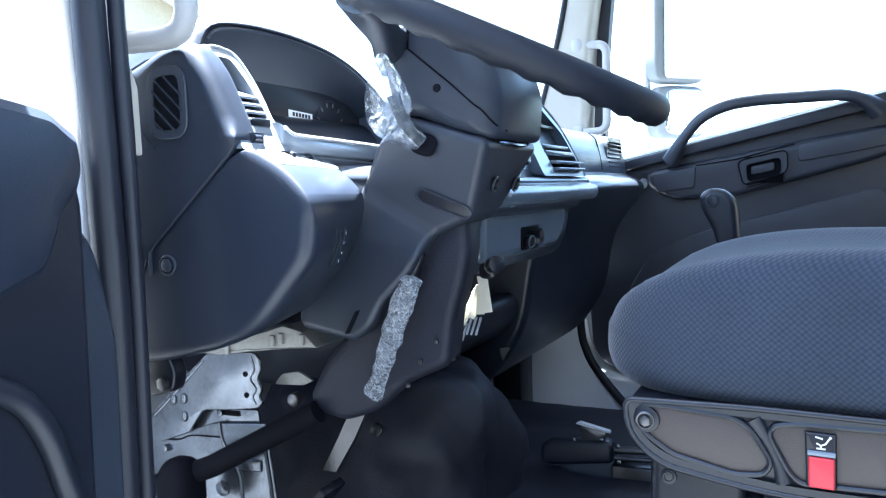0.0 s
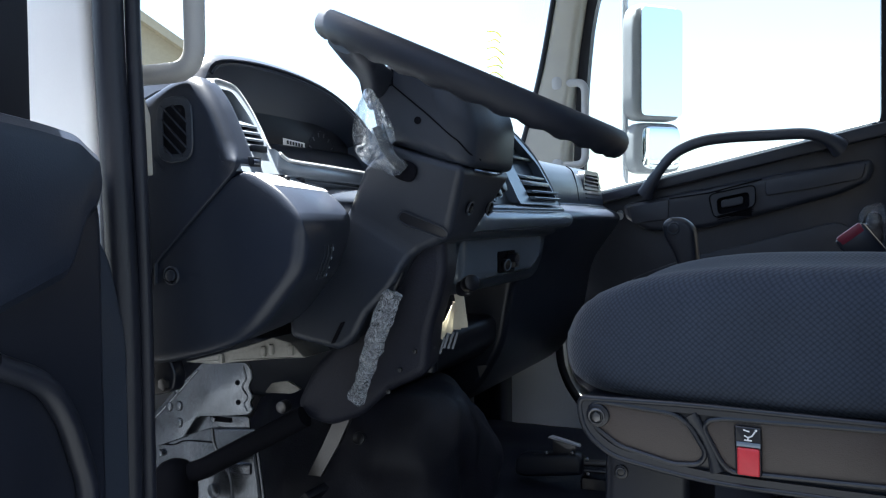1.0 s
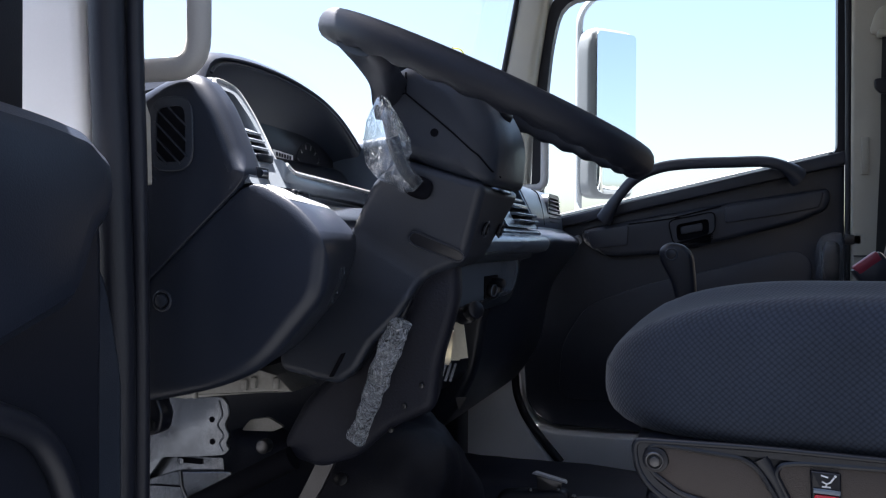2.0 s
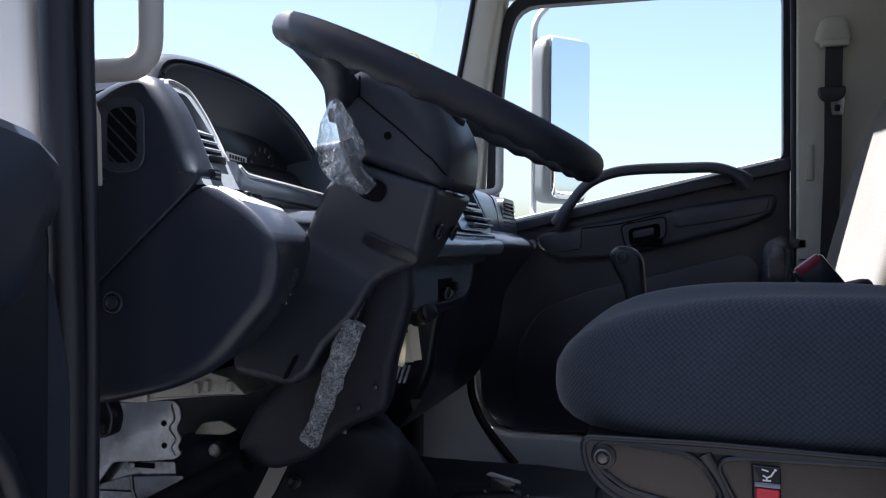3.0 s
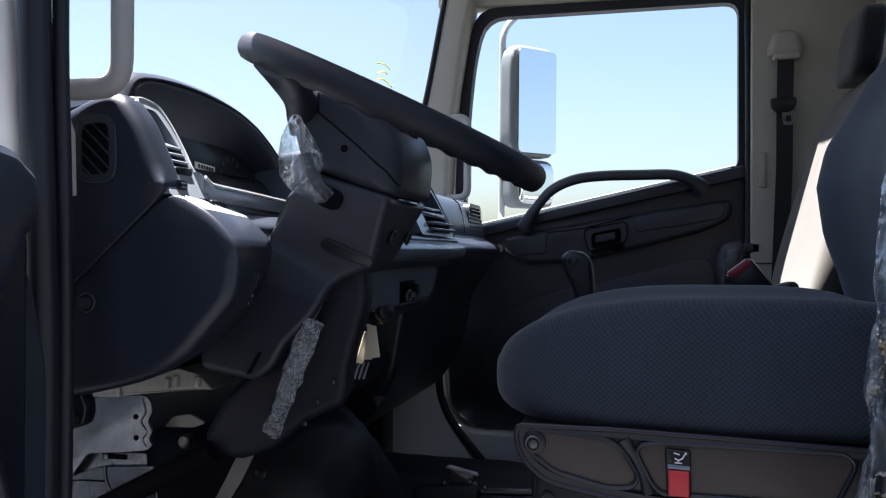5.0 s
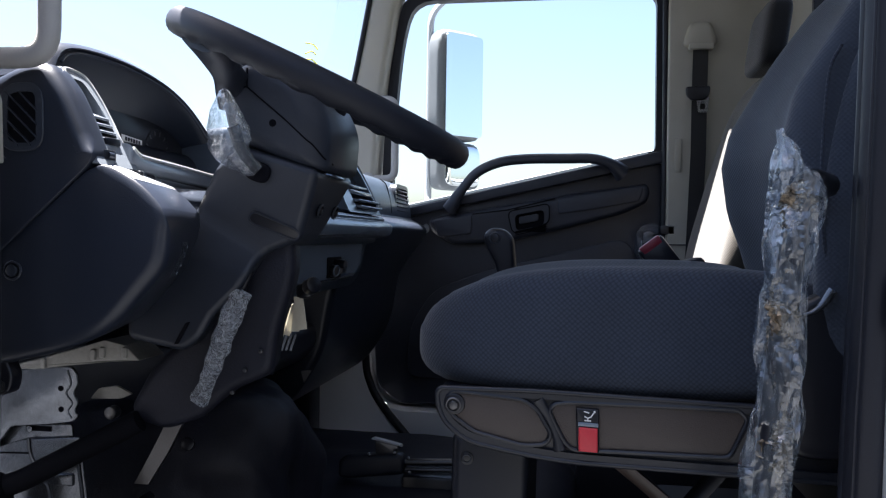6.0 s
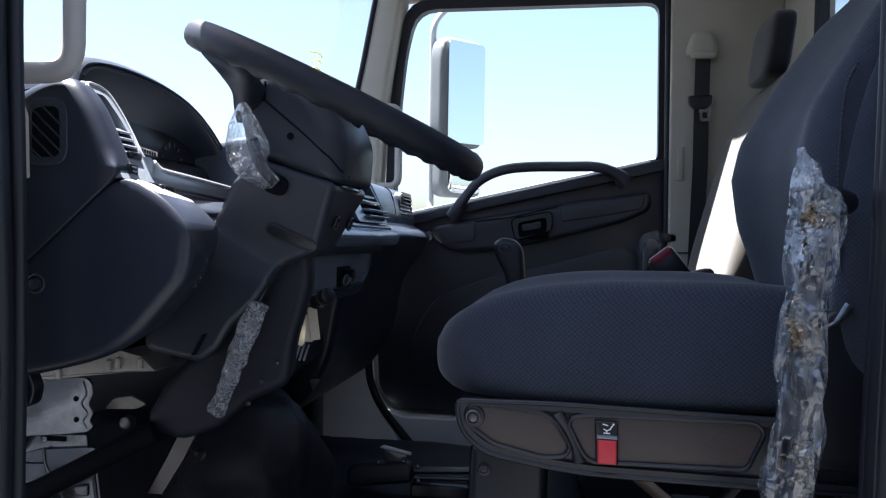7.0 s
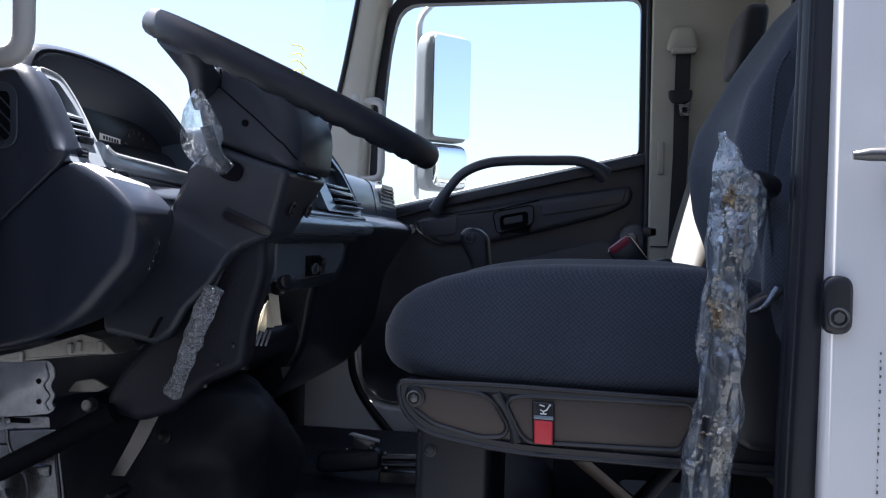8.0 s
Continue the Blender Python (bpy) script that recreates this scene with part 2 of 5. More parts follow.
            out.append(a * (1 - s) ** 2 + p * 2 * s * (1 - s) + b * s * s)
    return out


AX = {"y": lambda a, b, c: (a, c, b), "x": lambda a, b, c: (c, a, b), "z": lambda a, b, c: (a, b, c)}


def unfold(old, moved):
    """Where an outline drawn inwards has folded over, gathers the folded points into one."""
    k, out = len(old), [p.copy() for p in moved]
    for _ in range(3):
        bad = [(old[(i + 1) % k] - old[i]).dot(out[(i + 1) % k] - out[i]) < 0 for i in range(k)]
        if not any(bad) or all(bad):
            break
        first = next(i for i in range(k) if not bad[i])
        i = 0
        while i < k:
            s = (first + i) % k
            if bad[s]:
                run = [s]
                while bad[(run[-1]) % k] and len(run) < k:
                    run.append((run[-1] + 1) % k)
                run = [(run[0] - 1) % k] + run if len(run) < 4 else run
                mid = sum((out[q] for q in run), Vector((0, 0))) / len(run)
                for q in run:
                    out[q] = mid.copy()
                i += len(run)
            else:
                i += 1
    return out


def slab(pts, lo, hi, r=0.0, seg=3, axis="y", bm=None, m=None):
    """A flat outline drawn out along an axis, its rims rounded by r. Outline: (x, z) for y, (y, z) for x, (x, y) for z."""
    bm = bm or bmesh.new()
    f, k = AX[axis], len(pts)
    p2 = [Vector((p[0], p[1])) for p in pts]
    turn = 1 if sum(a.cross(b) for a, b in zip(p2, p2[1:] + p2[:1])) > 0 else -1
    inward = []
    for i in range(k):
        a, b = (p2[i] - p2[i - 1]), (p2[(i + 1) % k] - p2[i])
        a, b = (d.normalized() if d.length > 1e-9 else Vector((1, 0)) for d in (a, b))
        na, nb = Vector((-a.y, a.x)) * turn, Vector((-b.y, b.x)) * turn
        s = na + nb
        inward.append(s / max(0.7, s.length_squared / 2) if s.length > 1e-6 else na)
    r = min(r, abs(hi - lo) * 0.49)
    steps = [(0.0, 0.0)] if r <= 0 else [(r * (1 - math.cos(q)), r * (1 - math.sin(q))) for q in (math.pi / 2 * i / seg for i in range(seg + 1))]
    flats = [unfold(p2, [p + w * ins for p, w in zip(p2, inward)]) for ins, dep in steps]
    near, far = ([[bm.verts.new(f(p.x, p.y, end + way * dep)) for p in flat] for flat, (ins, dep) in zip(flats, steps)] for end, way in ((lo, 1), (hi, -1)))
    skins = near[::-1] + far
    for a, b in zip(skins, skins[1:]):
        for j in range(k):
            bm.faces.new((a[j], a[(j + 1) % k], b[(j + 1) % k], b[j]))
    bm.faces.new(skins[0][::-1])
    bm.faces.new(skins[-1])
    if m is not None:
        bmesh.ops.transform(bm, matrix=m, verts=[v for q in skins for v in q])
    return bm


def moulded(raw, radii, lo, hi, r, seg=5, n=5):
    """Like slab along y, for a coarse outline: each corner keeps its own radius while the rims are drawn in."""
    bm, k = bmesh.new(), len(raw)
    p2 = [Vector(p) for p in raw]
    turn = 1 if sum(a.cross(b) for a, b in zip(p2, p2[1:] + p2[:1])) > 0 else -1
    radii = radii if isinstance(radii, (list, tuple)) else [radii] * k
    flats, deps = [], []
    for i in range(seg + 1):
        q = math.pi / 2 * i / seg
        ins, dep = r * (1 - math.cos(q)), r * (1 - math.sin(q))
        pts, rad = [], []
        for j in range(k):
            a, b = (p2[j] - p2[j - 1]).normalized(), (p2[(j + 1) % k] - p2[j]).normalized()
            na, nb = Vector((-a.y, a.x)) * turn, Vector((-b.y, b.x)) * turn
            pts.append(p2[j] + (na + nb) / max(0.35, 1 + na.dot(nb)) * ins)
            rad.append(radii[j] + ins if a.cross(b) * turn < 0 else max(0.004, radii[j] - ins * 0.8))
        flats.append(fillet(pts, rad, n))
        deps.append(dep)
    skins = [[(p.x, lo + d, p.y) for p in f] for f, d in zip(flats, deps)][::-1] + [[(p.x, hi - d, p.y) for p in f] for f, d in zip(flats, deps)]
    return loft(skins, bm)


def facets(points, faces, bm=None):
    """A faceted solid given by its corners."""
    bm = bm or bmesh.new()
    vs = [bm.verts.new(p) for p in points]
    for f in faces:
        bm.faces.new([vs[i] for i in f])
    return bm


def box(x0, x1, y0, y1, z0, z1, r=0.0, seg=2, bm=None, m=None):
    bm = bm or bmesh.new()
    vs = bmesh.ops.create_cube(bm, size=1.0)["verts"]
    for v in vs:
        v.co = Vector(((x0 + x1) / 2 + v.co.x * (x1 - x0), (y0 + y1) / 2 + v.co.y * (y1 - y0), (z0 + z1) / 2 + v.co.z * (z1 - z0)))
    if r > 0:
        es = list({e for v in vs for e in v.link_edges})
        vs = bmesh.ops.bevel(bm, geom=es, offset=r, segments=seg, profile=0.5, affect="EDGES", clamp_overlap=True)["verts"]
    if m is not None:
        bmesh.ops.transform(bm, matrix=m, verts=list({v for v in vs if v.is_valid}))
    return bm


def curve_points(pts, per=8, closed=False):
    """A smooth line through the points (Catmull-Rom)."""
    p = [Vector(q) for q in pts]
    out, k = [], len(p)
    spans = k if closed else k - 1
    for i in range(spans):
        a = p[i - 1] if closed or i else p[0] * 2 - p[1]
        b, c = p[i], p[(i + 1) % k]
        d = p[(i + 2) % k] if closed or i + 2 < k else p[-1] * 2 - p[-2]
        for j in range(per):
            s = j / per
            out.append(0.5 * (2 * b + (c - a) * s + (2 * a - 5 * b + 4 * c - d) * s * s + (3 * b - a - 3 * c + d) * s ** 3))
    if not closed:
        out.append(p[-1])
    return out


def tube(pts, r, sides=12, closed=False, flat=1.0, up=None, bm=None, caps=True):
    """A bar along a line; r is a number or a function of 0..1; flat squeezes it across 'up'."""
    bm = bm or bmesh.new()
    pts = [Vector(p) for p in pts]
    k, rings = len(pts), []
    nrm = Vector(up) if up is not None else None
    for i, p in enumerate(pts):
        d = (pts[(i + 1) % k] - pts[i - 1]) if closed else (pts[min(i + 1, k - 1)] - pts[max(i - 1, 0)])
        d.normalize()
        if nrm is None:
            nrm = d.orthogonal()
        nrm = (nrm - d * nrm.dot(d)).normalized()
        side = d.cross(nrm)
        rr = r(i / max(1, k - 1)) if callable(r) else r
        rings.append([bm.verts.new(p + nrm * rr * flat * math.cos(q) + side * rr * math.sin(q)) for q in (2 * math.pi * j / sides for j in range(sides))])
    for i in range(k if closed else k - 1):
        a, b = rings[i], rings[(i + 1) % k]
        for j in range(sides):
            bm.faces.new((a[j], a[(j + 1) % sides], b[(j + 1) % sides], b[j]))
    if not closed and caps:
        bm.faces.new(rings[0][::-1])
        bm.faces.new(rings[-1])
    return bm


def loft(rings, bm=None, caps=True, closed=True):
    bm = bm or bmesh.new()
    vs = [[bm.verts.new(p) for p in ring] for ring in rings]
    k = len(vs[0])
    for a, b in zip(vs, vs[1:]):
        for j in range(k if closed else k - 1):
            bm.faces.new((a[j], a[(j + 1) % k], b[(j + 1) % k], b[j]))
    if caps:
        bm.faces.new(vs[0][::-1])
        bm.faces.new(vs[-1])
    return bm


def pillow(c, size, e=0.4, nu=40, nv=24, warp=None, bm=None, m=None):
    """A stuffed block: a cube rounded off evenly (the smaller e, the squarer), reshaped by warp(u, v, w) in -1..1 to offsets in metres."""
    bm = bm or bmesh.new()
    c, k, p = Vector(c), max(4, nu // 4), 2 / e
    seen = {}

    def at(q):
        key = tuple(round(t, 5) for t in q)
        if key not in seen:
            u, v, w = (math.tan(t * 0.7) / math.tan(0.7) for t in q)
            f = (abs(u) ** p + abs(v) ** p + abs(w) ** p) ** (-1 / p)
            u, v, w = u * f, v * f, w * f
            o = Vector((u * size[0] / 2, v * size[1] / 2, w * size[2] / 2))
            if warp:
                o += Vector(warp(u, v, w))
            seen[key] = bm.verts.new(c + (m @ o if m is not None else o))
        return seen[key]

    for ax in range(3):
        for s in (-1, 1):
            def q(i, j):
                t = [0, 0, 0]
                t[ax], t[(ax + 1) % 3], t[(ax + 2) % 3] = s, -1 + 2 * i / k, -1 + 2 * j / k
                return t
            for i in range(k):
                for j in range(k):
                    bm.faces.new([at(q(*t)) for t in ((i, j), (i + 1, j), (i + 1, j + 1), (i, j + 1))])
    return bm


def disc(c, n, r, depth, sides=24, bevel=0.0, bm=None):
    """A short round stud at c that stands out along n."""
    bm = bm or bmesh.new()
    q = Vector(n).to_track_quat("Z", "Y").to_matrix().to_4x4()
    m = Matrix.Translation(Vector(c) + Vector(n).normalized() * depth / 2) @ q
    vs = bmesh.ops.create_cone(bm, cap_ends=True, segments=sides, radius1=r, radius2=r, depth=depth, matrix=m)["verts"]
    if bevel:
        es = [e for e in {e for v in vs for e in v.link_edges} if len(e.link_faces) == 2 and any(len(f.verts) > 4 for f in e.link_faces)]
        bmesh.ops.bevel(bm, geom=es, offset=bevel, segments=2, profile=0.5, affect="EDGES")
    return bm


def ring(c, n, r, thick, sides=32, bm=None):
    q = Vector(n).to_track_quat("Z", "Y").to_matrix()
    pts = [Vector(c) + q @ Vector((r * math.cos(a), r * math.sin(a), 0)) for a in (2 * math.pi * i / sides for i in range(sides))]
    return tube(pts, thick, 8, closed=True, bm=bm)


def crumple(bm, amount, scale, seed=0.0):
    """Pushes every point about by noise, for wrapping, cloth and paper."""
    for v in bm.verts:
        v.co += noise.noise_vector(v.co * scale + Vector((seed, seed * 2, 0))) * amount
    return bm


# ---- the ground and what lies far off ----
solid("ground", slab([(-900, -900), (900, -900), (900, 900), (-900, 900)], -1.55, -1.35, axis="z"), CONCRETE,
      "yard around the parked truck, darkened to cut bounced light", "ground", kind="structure")

def band(inner, outer, lo, hi, axis="y", bm=None):
    """A frame between two outlines with the same number of points, drawn out along an axis."""
    bm = bm or bmesh.new()
    f = AX[axis]
    loops = [[bm.verts.new(f(p[0], p[1], d)) for p in pts] for pts, d in ((inner, lo), (outer, lo), (outer, hi), (inner, hi))]
    k = len(inner)
    for a, b in zip(loops, loops[1:] + loops[:1]):
        for j in range(k):
            bm.faces.new((a[j], a[(j + 1) % k], b[(j + 1) % k], b[j]))
    return bm


shed = thing("shed", (-10.4, 10.1, -1.35), "distant tan shed with a sloping roof", "building")
part("wall", slab([(-3.0, -1.35), (-3.0, 3.6), (0.0, 5.6), (3.0, 3.6), (3.0, -1.35)], 0.0, 8.0, m=pose(-11.8, 9.2, 0, 0, 0, 40)), TAN, shed)
part("roof", slab([(-3.4, 3.30), (0.0, 5.60), (3.4, 3.30), (3.4, 3.45), (0.0, 5.78), (-3.4, 3.45)], -0.3, 8.3, m=pose(-11.8, 9.2, 0, 0, 0, 40)), TAN, shed)

# Both walls are added out of view to cut light falling on the cab.
solid("light_block_wall_1", box(-16, 16, -9.3, -9.0, -1.35, 4.0), BLOCK_GREY, "unseen grey wall added to block skylight on the driver's side", "wall", kind="structure")
solid("light_block_wall_2", box(2.4, 2.7, -9.0, -1.7, -1.35, 6.5), BLOCK_GREY, "unseen grey wall added to keep light off the driver's door", "wall", kind="structure")


def far_lorry(x, y, turn):
    """A small far-off lorry, seen in the mirrors."""
    m = pose(x, y, -1.35, 0, 0, turn)
    t = thing("lorry", (x, y, -1.35), "distant parked lorry with a pale cargo box", "truck", "lorries parked far off")
    part("cargo_box", box(-3.2, 2.6, -1.2, 1.2, 1.0, 3.4, 0.05, m=m), PRIMER, t)
    part("cab", slab(fillet([(2.75, 0.6), (2.75, 2.9), (4.0, 2.9), (4.45, 1.9), (4.5, 0.6)], 0.15), -1.1, 1.1, 0.08, m=m), WHITE, t)
    part("windscreen", slab([(4.06, 2.75), (4.10, 2.80), (4.46, 1.98), (4.44, 1.92)], -0.95, 0.95, m=m), SATIN, t)
    part("chassis", box(-3.2, 4.2, -0.4, 0.4, 0.55, 0.98, m=m), RUBBER, t)
    for wx in (-2.0, 3.5):
        for wy in (-1.0, 1.0):
            part("wheel", disc(m @ Vector((wx, wy, 0.48)), m.to_3x3() @ Vector((0, wy, 0)), 0.48, 0.24, 20, 0.03), RUBBER, t)


for x, y, turn in ((34, -4.5, 80), (36, -0.5, 85), (35, 3.6, 95), (44, 9.0, 100)):
    far_lorry(x, y, turn)

# ---- cab shell ----
FAR, NEAR = 2.03, -0.02


solid("floor", box(-0.95, 0.99, 0.0, 2.05, -0.06, 0.0), MAT_RUBBER, "black rubber cab floor", "floor", kind="structure")
# The opening is made up and unseen; it lets sun reach the passenger backrest.
solid("ceiling", band([(0.30, 1.088), (0.545, 1.088), (0.545, 1.628), (0.30, 1.628)], [(-0.42, -0.02), (0.99, -0.02), (0.99, 2.09), (-0.42, 2.09)], 1.74, 1.80, "z"), HEADLINING, "beige fabric cab headlining with an opening added to admit sun", "ceiling", kind="structure")
solid("wall_front", box(-0.93, -0.90, 0.0, 2.05, 0.0, 0.90), PRIMER, "pale painted steel bulkhead below the dashboard", "wall", kind="structure")

cab_floor = bpy.data.objects["floor"]
for a_, b_, r_ in (((-0.53, 1.40, 0.004), (-0.507, 1.72, 0.004), 0.014), ((-0.528, 1.39, 0.004), (-0.36, 1.14, 0.004), 0.016), ((-0.36, 1.14, 0.004), (-0.02, 1.10, 0.004), 0.012)):
    part("mat_ridge", tube([a_, b_], r_, 10), MAT_RUBBER, cab_floor)
for i in range(10):
    part("mat_rib", box(-0.76 + i * 0.021, -0.752 + i * 0.021, 0.94, 1.15, 0.0, 0.006), MAT_RUBBER, cab_floor)

# back wall
BW = 0.94
bw = thing("wall_rear", (BW, 1.0, 0.0), "beige trimmed cab rear wall", "wall", kind="structure")
RW = [(0.42, 1.17), (1.60, 1.17), (1.60, 1.60), (0.42, 1.60)]
part("wall_panel", band(fillet(RW, 0.06), fillet([(0.0, 0.0), (2.09, 0.0), (2.09, 1.74), (0.0, 1.74)], 0.005), BW, BW + 0.05, "x"), BEIGE, bw)
part("wall_rib", box(BW - 0.006, BW - 0.0005, 0.02, 2.05, 1.10, 1.124, 0.002), BEIGE, bw)
wr = thing("window_rear", (BW, 1.0, 1.17), "rear cab window with black rubber surround", "window", kind="structure")
part("window_frame", band(fillet([(y + (0.02 if y < 1 else -0.02), z + (0.02 if z < 1.4 else -0.02)) for y, z in RW], 0.05), fillet(RW, 0.06), BW - 0.006, BW + 0.03, "x"), RUBBER, wr)
g = part("pane", slab(fillet(RW, 0.06), BW + 0.02, BW + 0.025, axis="x"), GLASS, wr)
g.visible_shadow = False

# far side: pillars and header round the passenger door
WIN_IN = [(-0.325, 0.812), (-0.350, 0.860), (-0.341, 1.17), (-0.318, 1.40), (-0.282, 1.538), (0.548, 1.546), (0.552, 1.010)]
WIN_OUT = [(-0.360, 0.785), (-0.388, 0.850), (-0.376, 1.17), (-0.351, 1.40), (-0.314, 1.572), (0.572, 1.575), (0.577, 0.985)]
RI = [0.02, 0.03, 0.2, 0.12, 0.075, 0.045, 0.03]
ws = thing("wall_side", (0.2, FAR, 0.0), "cab side around the passenger door opening", "wall", kind="structure")
part("header", box(-0.45, BW, FAR - 0.03, FAR + 0.06, 1.575, 1.74, 0.012), BEIGE, ws)
part("rear_pillar_trim", slab(fillet([(0.586, 0.30), (0.581, 1.60), (BW, 1.60), (BW, 0.30)], 0.01), 1.955, FAR + 0.06, 0.008), BEIGE, ws, "beige moulded pillar trim")
part("pillar_seam", box(0.590, BW - 0.01, 1.951, 1.954, 0.700, 0.704), DARK, ws)
part("lower_pillar", box(0.586, BW, 1.96, FAR + 0.06, 0.0, 0.30), PRIMER, ws)
part("rear_seal", tube(curve_points([(0.578, 1.985, 0.13), (0.579, 1.985, 0.70), (0.577, 1.985, 1.20), (0.572, 1.985, 1.57)]), 0.010, 10), RUBBER, ws, "black rubber door seal")
apil = [(-0.58, 0.86), (-0.471, 1.234), (-0.408, 1.56), (-0.37, 1.74), (-0.20, 1.74), (-0.318, 1.58), (-0.36, 1.31), (-0.385, 1.12), (-0.40, 0.86)]
part("front_pillar_trim", slab(apil, 1.93, FAR + 0.05, 0.02, 4), BEIGE, ws, "beige front pillar trim")
part("front_pillar_seal", tube(curve_points([(-0.60, 1.935, 0.80), (-0.545, 1.935, 0.98), (-0.476, 1.935, 1.234), (-0.414, 1.935, 1.56), (-0.376, 1.935, 1.74)]), 0.009), RUBBER, ws)
part("sill_step", slab(fillet([(-0.40, -0.02), (-0.40, 0.17), (-0.37, 0.13), (-0.30, 0.112), (0.70, 0.112), (0.70, -0.02)], 0.02), 1.97, FAR + 0.05, 0.006), LIT_CAB_PAINT, ws, "painted door sill, colour raised for missing light")
part("kick_panel", slab(fillet([(-0.90, -0.02), (-0.90, 0.42), (-0.44, 0.42), (-0.432, 0.30), (-0.415, 0.20), (-0.375, 0.125), (-0.285, 0.0), (-0.285, -0.02)], [0, 0, 0.02, 0.05, 0.05, 0.05, 0.01, 0]), 1.955, FAR + 0.05, 0.01), LIT_CAB_PAINT, ws, "painted steel kick panel, colour raised for missing light")
part("door_seal", tube(curve_points([(-0.425, 1.965, 0.60), (-0.425, 1.965, 0.30), (-0.405, 1.965, 0.20), (-0.36, 1.965, 0.125), (-0.27, 1.965, 0.02)]), 0.014), RUBBER, ws, "black rubber door seal")

# chassis under the cab
ch = thing("truck_chassis", (0.6, 1.0, -1.35), "black truck chassis and wheels carrying the cab", "chassis")
for y in (0.60, 1.42):
    part("frame_rail", box(-0.85, 4.6, y - 0.04, y + 0.04, -0.62, -0.36, 0.01), RUBBER, ch)
for x in (-0.70, 0.90, 2.6, 4.4):
    part("cross_member", box(x - 0.05, x + 0.05, 0.642, 1.378, -0.58, -0.40, 0.01), RUBBER, ch)
for x, y in ((-0.70, 0.60), (-0.70, 1.42), (0.90, 0.60), (0.90, 1.42)):
    part("cab_mount", box(x - 0.06, x + 0.06, y - 0.05, y + 0.05, -0.36, -0.06, 0.01), RUBBER, ch)
for x in (-0.10, 3.7):
    part("axle", tube([(x, 0.10, -0.87), (x, 1.92, -0.87)], 0.05, 12), RUBBER, ch)
    part("axle_mount", box(x - 0.06, x + 0.06, 0.55, 1.47, -0.87, -0.60, 0.01), RUBBER, ch)
    for y, s in ((0.16, -1), (1.86, 1)):
        wheel = part("wheel", disc((x, y - 0.13 * s, -0.87), (0, s, 0), 0.48, 0.26, 40, 0.05), RUBBER, ch, "black rubber tyre")
        part("rim", disc((x, y + 0.10 * s, -0.87), (0, s, 0), 0.27, 0.04, 32, 0.02), PRIMER, wheel, "pale painted steel rim")

# windscreen
wsg = thing("windscreen", (-0.55, 1.0, 0.9), "large clear windscreen with yellow marker scribble", "windscreen", kind="structure")
bulge = [(-0.02 + 2.05 * i / 12, 0.04 * (1 - ((i - 6) / 6) ** 2)) for i in range(13)]
rows_w = []
for x, z in ((-0.60, 0.80), (-0.55, 0.98), (-0.48, 1.23), (-0.415, 1.56), (-0.39, 1.70)):
    rows_w.append([(x - b, y, z) for y, b in bulge])
g = part("pane", loft(rows_w, caps=False, closed=False), GLASS, wsg)
g.visible_shadow = False
part("top_rail", loft([[(x - b + dx, y, z) for y, b in bulge] for x, z, dx in ((-0.395, 1.66, 0.0), (-0.375, 1.74, 0.0), (-0.20, 1.745, 0.0), (-0.20, 1.70, 0.0), (-0.37, 1.65, 0.02))], caps=False, closed=False), HEADLINING, wsg)


def scribble(x, y, z, w, h, seed):
    rnd = random.Random(seed)
    bm = bmesh.new()
    for i in range(8):
        zz = z + h * (0.5 - i / 7)
        a = (x, y - w / 2, zz - rnd.uniform(0, 0.1) * h)
        b = (x, y + rnd.uniform(-0.1, 0.1) * w, zz + h * 0.05)
        c = (x, y + w * rnd.uniform(0.2, 0.5), zz + h * rnd.uniform(-0.04, 0.06))
        tube(curve_points([a, b, c], 4), 0.0022, 6, bm=bm)
    return bm


part("marker_scribble", scribble(-0.515, 1.60, 1.205, 0.15, 0.17, 3), YELLOW, wsg, "yellow marker strokes on the glass")


# ---- passenger door (closed) ----
pd = thing("door_passenger", (0.1, FAR, 0.12), "closed black trimmed passenger door with a grab bar", "door", kind="structure")
lower = [(-0.40, 0.19), (-0.415, 0.40), (-0.415, 0.80), (-0.355, 0.790), (0.575, 1.008), (0.578, 0.125), (-0.33, 0.125)]
part("trim_panel", slab(fillet(lower, [0.05, 0.02, 0.01, 0.01, 0.01, 0.02, 0.05]), FAR, FAR + 0.05, 0.008), GLARE_TRIM, pd, "moulded door trim with window glare put into its grey")
part("outer_skin", box(-0.46, 0.62, FAR + 0.052, FAR + 0.062, -0.10, 0.80), WHITE, pd, "white door skin")
part("window_frame", band(fillet(WIN_IN, RI), fillet(WIN_OUT, RI), FAR - 0.015, FAR + 0.03), RUBBER, pd, "black rubber window surround")
g = part("pane", slab(fillet(WIN_OUT, RI), FAR + 0.034, FAR + 0.039), GLASS, pd)
g.visible_shadow = False
# window ledge that follows the sloping sill
part("outer_sill", slab([(-0.36, 0.785), (-0.36, 0.819), (0.576, 1.032), (0.576, 0.99)], FAR + 0.041, FAR + 0.060, 0.003), WHITE, pd, "white painted outer window sill")
part("sill_ledge", slab([(-0.36, 0.768), (-0.36, 0.800), (0.576, 1.018), (0.576, 0.975)], FAR - 0.035, FAR - 0.001, 0.008), GLARE_TRIM, pd)
upper = fillet([(-0.21, 0.735), (-0.215, 0.775), (-0.19, 0.785), (0.27, 0.868), (0.525, 0.906), (0.535, 0.88), (0.525, 0.84), (0.44, 0.800), (0.22, 0.742), (0.05, 0.700), (-0.13, 0.690)], 0.02)
